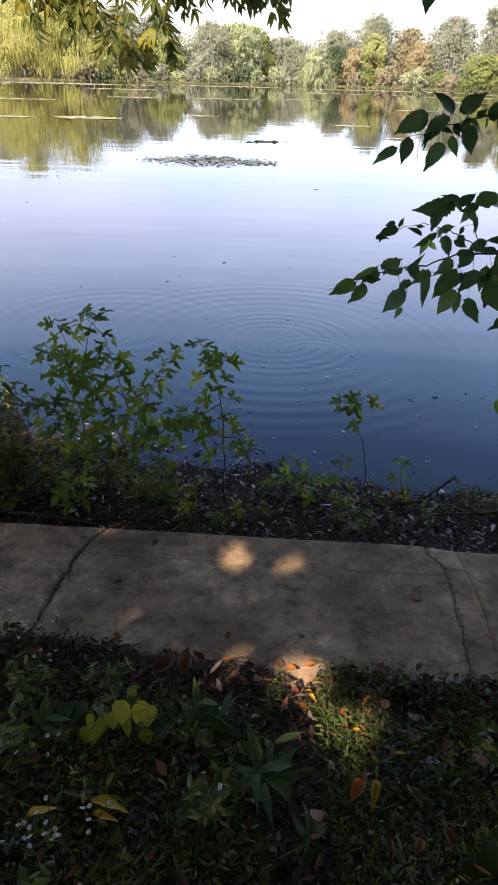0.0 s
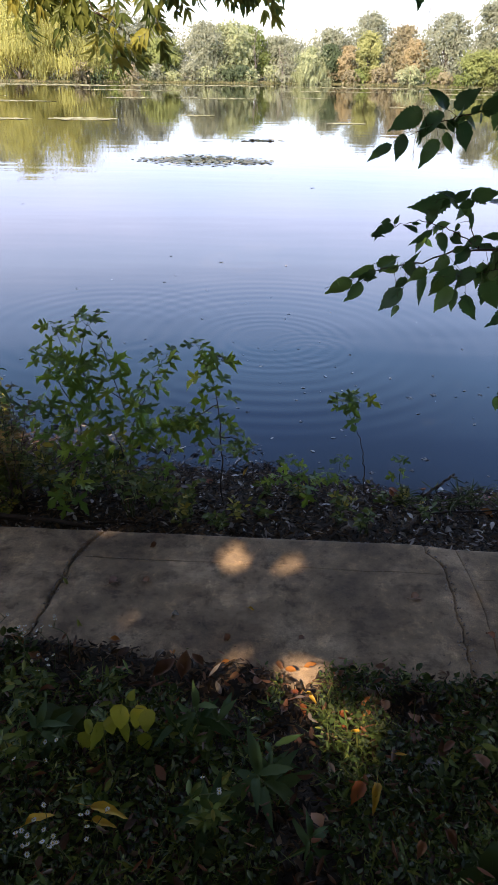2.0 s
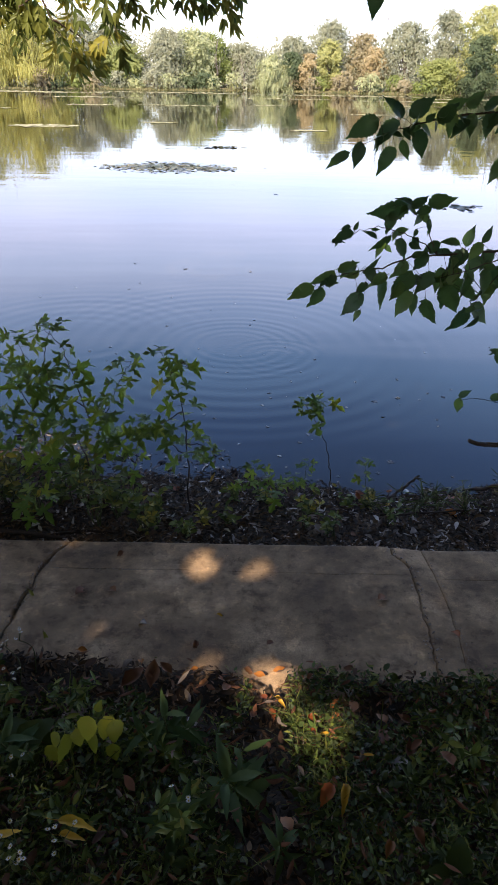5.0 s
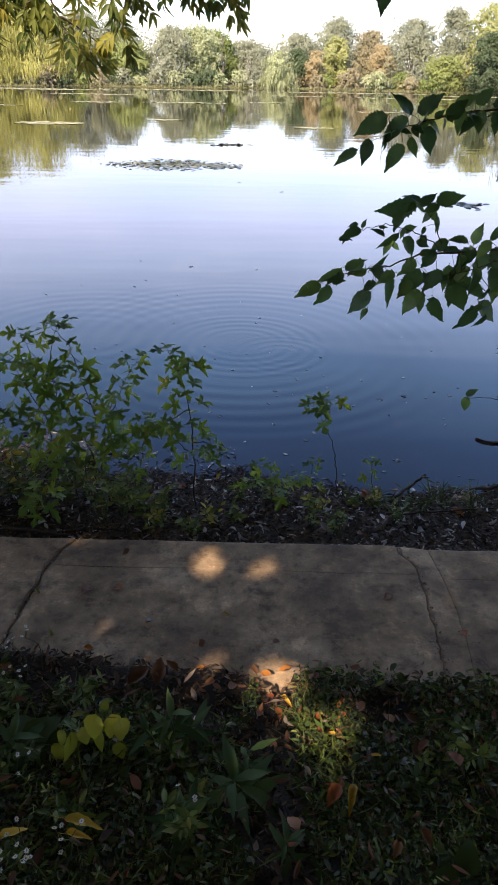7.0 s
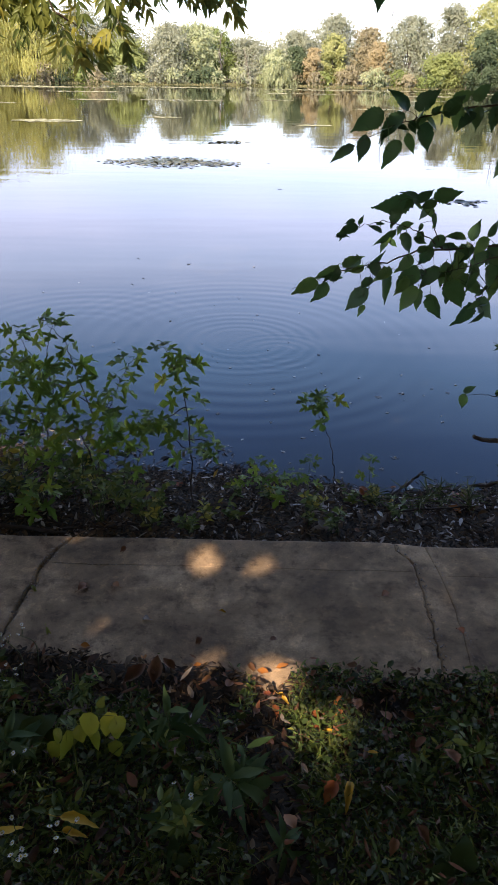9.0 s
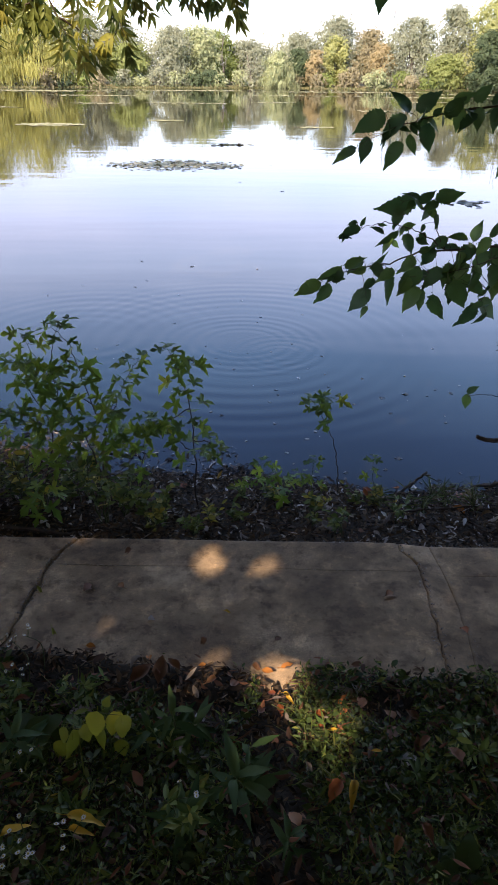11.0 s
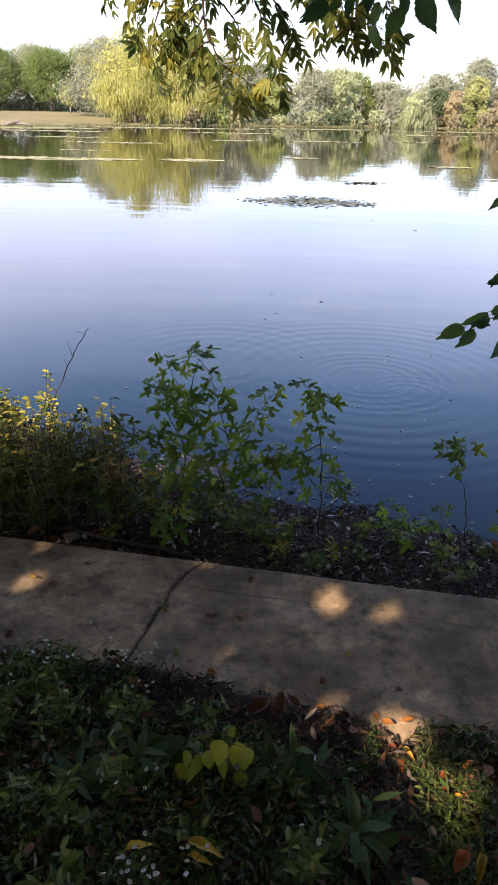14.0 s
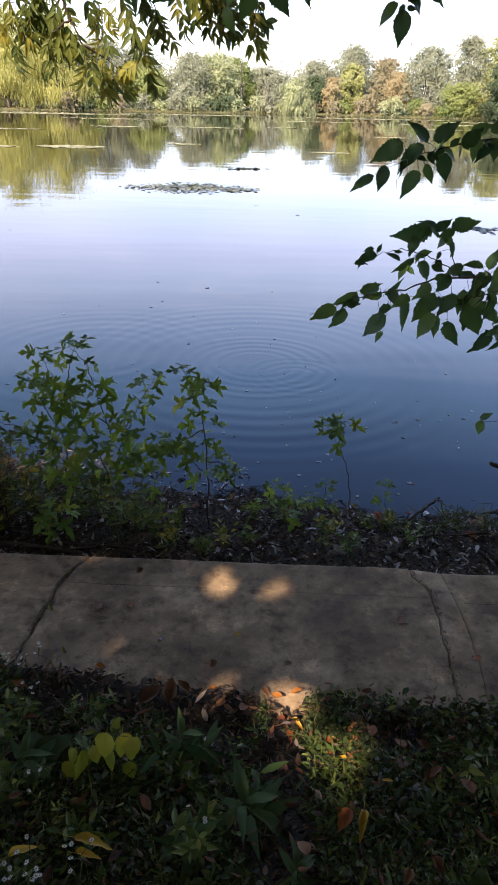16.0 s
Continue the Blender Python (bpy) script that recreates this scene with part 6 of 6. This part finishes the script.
WORDS = {"orange": "curled orange leaf fallen on", "brown": "dry brown leaf fallen on", "gold": "golden yellow leaf fallen on", "pale": "bleached pale leaf fallen on", "green": "thin yellow-green leaf fallen on", "rust": "rust-brown leaf fallen on"}


def lay(kind, x, y, z, size, turn, on, tip=0.0):
    ms = LOOSE[kind]
    ob = place_leaf("fallen_leaf", ms[int(abs(x * 37 + y * 91)) % 3], None, (x, y, z + 0.004 + 0.05 * size), (math.cos(turn), math.sin(turn), tip), (0.05, -0.15, 1), size)
    tagged(ob, WORDS[kind] + " " + on, "leaf", "fallen leaves")


for k, x, y, sz in [("brown", -0.59, 2.49, 0.06), ("rust", -0.41, 2.51, 0.05), ("green", -0.81, 2.53, 0.05), ("green", -0.68, 2.26, 0.055), ("orange", -0.52, 2.155, 0.035), ("pale", -0.25, 2.30, 0.03), ("gold", 0.05, 2.35, 0.03), ("rust", -0.03, 2.19, 0.035), ("orange", 0.20, 2.01, 0.042), ("orange", 0.275, 2.02, 0.036), ("rust", 0.78, 2.43, 0.055), ("rust", 0.262, 2.166, 0.032), ("rust", 0.165, 2.04, 0.035), ("orange", -0.02, 2.045, 0.035), ("orange", -0.25, 2.07, 0.03), ("brown", -0.41, 2.80, 0.035), ("orange", 1.08, 2.19, 0.04), ("gold", -1.52, 2.64, 0.05), ("brown", -1.40, 2.59, 0.045), ("brown", -1.26, 2.78, 0.04), ("pale", -1.23, 2.81, 0.035), ("orange", -1.43, 2.26, 0.04), ("brown", 0.0, 2.83, 0.03), ("rust", 0.6, 2.02, 0.04)]:
    lay(k, x, y, 0.0, sz * 1.35, x * 9 + y * 5, "the concrete path")
for k, x, y, sz in [("gold", 0.44, 1.36, 0.085), ("orange", 0.40, 1.36, 0.07), ("gold", 0.41, 1.66, 0.06), ("orange", 0.38, 1.76, 0.05), ("orange", 0.36, 1.62, 0.06), ("gold", 0.27, 1.86, 0.06), ("orange", 0.22, 1.87, 0.05), ("orange", 0.33, 1.79, 0.05), ("orange", 0.25, 1.80, 0.045), ("rust", 0.19, 1.78, 0.05), ("orange", 0.47, 1.80, 0.045), ("rust", 0.40, 1.86, 0.05), ("orange", 0.37, 1.68, 0.045), ("rust", 0.66, 1.72, 0.06), ("brown", 0.95, 1.50, 0.06), ("pale", 0.63, 1.50, 0.08), ("rust", 0.62, 1.62, 0.08), ("rust", 0.70, 1.55, 0.06), ("brown", -0.31, 1.92, 0.10), ("brown", -0.20, 1.91, 0.10), ("pale", -0.02, 1.70, 0.06), ("brown", 0.26, 1.19, 0.06), ("brown", 0.60, 1.20, 0.05), ("rust", 0.80, 1.45, 0.07), ("rust", 0.55, 1.78, 0.07), ("pale", 0.55, 1.85, 0.06), ("orange", 0.46, 1.74, 0.04), ("rust", 0.75, 1.72, 0.06), ("brown", 0.527, 1.16, 0.045), ("gold", 0.52, 1.49, 0.04), ("rust", 0.88, 1.62, 0.06), ("brown", -0.75, 2.0, 0.07), ("rust", -0.85, 2.08, 0.06), ("brown", 0.1, 1.92, 0.06), ("rust", 0.02, 1.94, 0.05), ("brown", -0.12, 1.98, 0.06)]:
    lay(k, x, y, ground_height(x, y) + (0.10 if y < 1.5 else 0.03), sz, x * 9 + y * 5, "the shaded ground cover", 0.1)
for k, x, y, turn, sz in [("gold", -0.385, 1.25, -0.15, 0.105), ("gold", -0.54, 1.175, 0.55, 0.08), ("gold", -0.37, 1.20, -0.1, 0.07)]:
    lay(k, x, y, ground_height(x, y) + 0.10, sz, turn, "the shaded ground cover", 0.05)
for k, x, y, sz in [("pale", 1.11, 3.10, 0.068), ("pale", 0.61, 3.10, 0.053), ("brown", 0.81, 3.08, 0.06), ("pale", -0.96, 3.17, 0.060), ("orange", -0.22, 3.87, 0.08), ("orange", 1.02, 3.75, 0.08), ("pale", 1.10, 3.80, 0.08), ("gold", 1.16, 3.72, 0.07), ("pale", 1.2, 3.86, 0.07), ("orange", 0.95, 3.68, 0.06), ("orange", 1.44, 3.5, 0.10), ("pale", 1.05, 3.3, 0.045), ("brown", -1.75, 3.1, 0.11), ("rust", -1.6, 3.05, 0.08), ("pale", -1.4, 3.1, 0.053), ("gold", -2.05, 3.25, 0.06), ("pale", 0.2, 3.3, 0.045), ("pale", -0.5, 3.7, 0.045), ("gold", 0.0, 4.0, 0.07), ("orange", 1.03, 3.88, 0.09), ("gold", 1.13, 3.78, 0.09), ("orange", 1.18, 3.92, 0.07), ("orange", 1.55, 3.72, 0.09)]:
    lay(k, x, y, max(ground_height(x, y), WATER) + 0.02, sz, x * 9 + y * 5, "the muddy bank", 0.1)


def stone(x, y, size, seed):
    bm = bmesh.new()
    bmesh.ops.create_icosphere(bm, subdivisions=3, radius=1)
    for v in bm.verts:
        n_ = noise.noise(v.co * 1.3 + Vector((seed, 0, 0)))
        v.co = v.co * (1 + 0.35 * n_ + 0.08 * noise.noise(v.co * 5))
        v.co.x, v.co.y, v.co.z = v.co.x * size, v.co.y * size * 0.8, v.co.z * size * 0.5
    me = bpy.data.meshes.new("stone")
    bm.to_mesh(me)
    bm.free()
    me.materials.append(M_STONE)
    for p in me.polygons:
        p.use_smooth = True
    ob = new("stone", me)
    ob.location = (x, y, ground_height(x, y) + size * 0.2)
    return tagged(ob, "rough grey stone half sunk in the soil", "stone")


for i, (x, y, sz) in enumerate([(-0.45, 1.78, 0.055), (0.61, 3.12, 0.05), (0.50, 1.88, 0.045), (0.45, 1.44, 0.04), (-1.5, 3.12, 0.06)]):
    stone(x, y, sz, i * 3.7)


# ---- concrete path, slab by slab ----
pavement = thing("pavement", (0, 0, 0), "worn cracked concrete path beside the pond", "path", kind="structure")


def crack_x(v, which):
    """The x of a joint at v from the near (0) to the far edge (1)."""
    if which == "crack":
        return -0.888 + 0.12 * v + 0.085 * v ** 8 + 0.016 * noise.noise((v * 9, 0, 1)) + 0.008 * noise.noise((v * 31, 0, 2))
    if which == "joint":
        return 0.925 + 0.11 * v - 0.05 * v * v - 0.065 * smooth((v - 0.84) / 0.1) + 0.013 * noise.noise((v * 9, 0, 3)) + 0.012 * noise.noise((v * 33, 0, 7))
    if which == "strip":
        return 1.035 + 0.20 * v - 0.155 * v * v + 0.006 * noise.noise((v * 12, 0, 5))
    return which + 0.004 * noise.noise((v * 9, which, 0))


def slab(left, right, gap, label, groove=True, tilt=0.0, wear_l=1.0, wear_r=1.0, sunk=(0.0, 0.0)):
    """One cast slab with worn edges, a tooled line near the far edge and uneven joints."""
    vs = [0, 0.006, 0.02] + list(np.linspace(0.04, 0.745, 36)) + ([0.7575, 0.7605, 0.7625, 0.7638, 0.7652, 0.7667, 0.7690, 0.7720] if groove else []) + list(np.linspace(0.80, 0.97, 6)) + [0.985, 0.995, 1.0]
    us = [0, 0.003, 0.007, 0.013, 0.02] + list(np.linspace(0.035, 0.965, 34)) + [0.98, 0.987, 0.993, 0.997, 1.0]
    nu, nv = len(us), len(vs)
    pts = np.zeros((nv, nu, 3))
    for j, v in enumerate(vs):
        xl, xr = crack_x(v, left) + gap, crack_x(v, right) - gap
        for i, u in enumerate(us):
            x = xl + (xr - xl) * u
            edge_n = 0.018 * noise.noise((x * 7, 0.3, 0)) + 0.009 * noise.noise((x * 23, 0.3, 2))
            y = (path_near(x) + edge_n) * (1 - v) + (path_far(x) + 0.004 * noise.noise((x * 6, 8, 0))) * v
            z = 0.003 * noise.noise((x * 3, y * 3, 0)) + 0.0012 * noise.noise((x * 14, y * 14, 1)) + tilt * (v - 0.5) - sunk[0] - (sunk[1] - sunk[0]) * u
            chip = max(0.0, noise.noise((x * 16, y * 16, 5))) * 0.03
            for rim, wear in ((u * (xr - xl), wear_l), ((1 - u) * (xr - xl), wear_r), (v * 0.92, 0.0), ((1 - v) * 0.92, 0.0)):
                z -= wear * (0.010 + chip) * max(0.0, 1 - rim / ((0.012 + 0.8 * chip) * wear)) ** 1.5 if wear else 0.006 * max(0.0, 1 - rim / 0.012) ** 1.5
            if groove and 0.7630 < v < 0.7660 and 0.02 < u < 0.985:
                z -= max(0.0, 0.0042 + 0.006 * noise.noise((x * 9, 0, 9)))
            pts[j, i] = (x, y, z)
    gi_ = np.arange(nv * nu).reshape(nv, nu)
    q = [np.stack([gi_[:-1, :-1], gi_[:-1, 1:], gi_[1:, 1:], gi_[1:, :-1]], -1).reshape(-1, 4)]
    rim_i = np.concatenate([gi_[0, :], gi_[1:, -1], gi_[-1, -2::-1], gi_[-2:0:-1, 0]])
    low = pts.reshape(-1, 3)[rim_i].copy()
    low[:, 2] = -0.11
    base = nv * nu
    k = len(rim_i)
    a = np.arange(k)
    b = (a + 1) % k
    q.append(np.stack([rim_i[a], base + a, base + b, rim_i[b]], -1))
    me = mesh_of("slab", np.concatenate([pts.reshape(-1, 3), low]), q, M_CONCRETE, smooth=True)
    return part("slab", me, pavement, label)


slab("joint", "strip", 0.001, "narrow patched strip of concrete", False, 0.0, 0.6, 0.15, (0.004, 0.018))
slab("crack", "joint", 0.001, "", True, 0.0, 0.9, 0.6)
slab(-2.65, "crack", 0.004, "", False, -0.003, 1.0, 0.8)
slab("strip", 2.75, 0.0004, "", True, 0.0, 0.15, 1.0, (0.019, 0.022))
for a_, b_ in ((-4.4, -2.65), (-6.2, -4.4), (-8.0, -6.2), (-9.8, -8.0), (-11.6, -9.8), (2.75, 4.5), (4.5, 6.3), (6.3, 8.1), (8.1, 9.9), (9.9, 11.7)):
    slab(a_, b_, 0.005, "", False)

# crumbled grit and soil in the joints
rng = np.random.default_rng(77)
s = Soup()
tet = np.array([(1, 0, -0.6), (-0.5, 0.87, -0.6), (-0.5, -0.87, -0.6), (0, 0, 0.8)])
for k in range(2200):
    which = ("crack", "crack", "joint", "groove", "groove", "strip")[int(rng.integers(0, 6))]
    v = rng.uniform(0, 1)
    if which == "groove":
        x = rng.uniform(-0.75, 0.9) if rng.uniform() < 0.3 else rng.uniform(-0.75, -0.15)
        y = path_near(x) + (path_far(x) - path_near(x)) * 0.766 + rng.normal(0, 0.003)
        z, sz = -0.001, rng.uniform(0.0012, 0.004)
    else:
        x = crack_x(v, which) + rng.normal(0, 0.012 if which == "crack" else 0.012)
        y = path_near(x) * (1 - v) + path_far(x) * v
        off = abs(x - crack_x(v, which))
        z, sz = (-0.012 if off < 0.01 else 0.0) - (0.018 if which == "strip" else 0.0), rng.uniform(0.002, 0.007) * (0.55 if which == "strip" else 1.6 if rng.uniform() < 0.15 else 1.0)
    w = tet + rng.normal(0, 0.25, tet.shape)
    s.add(w * sz + np.array([x, y, z]), [(0, 1, 3), (1, 2, 3), (2, 0, 3), (0, 2, 1)])
grit = new("grit", s.mesh("grit", M_GRIT))
tagged(grit, "crumbled grit in the path's cracks", "grit", kind="stuff")
s = Soup()
for which in ("crack", "joint"):
    vv = np.linspace(0.0, 1.0, 60)
    pts = np.array([(crack_x(v, which), path_near(crack_x(v, which)) * (1 - v) + path_far(crack_x(v, which)) * v, -0.018 + 0.004 * noise.noise((v * 20, 0, 3))) for v in vv])
    w = np.array([0.016, 0, 0])
    s.add(np.concatenate([pts - w, pts + w]), [(i, i + 60, i + 61, i + 1) for i in range(59)])
fill = new("joint_soil", s.mesh("joint_soil", M_SOIL))
tagged(fill, "dark soil packed in the path's cracks", "soil", kind="stuff")
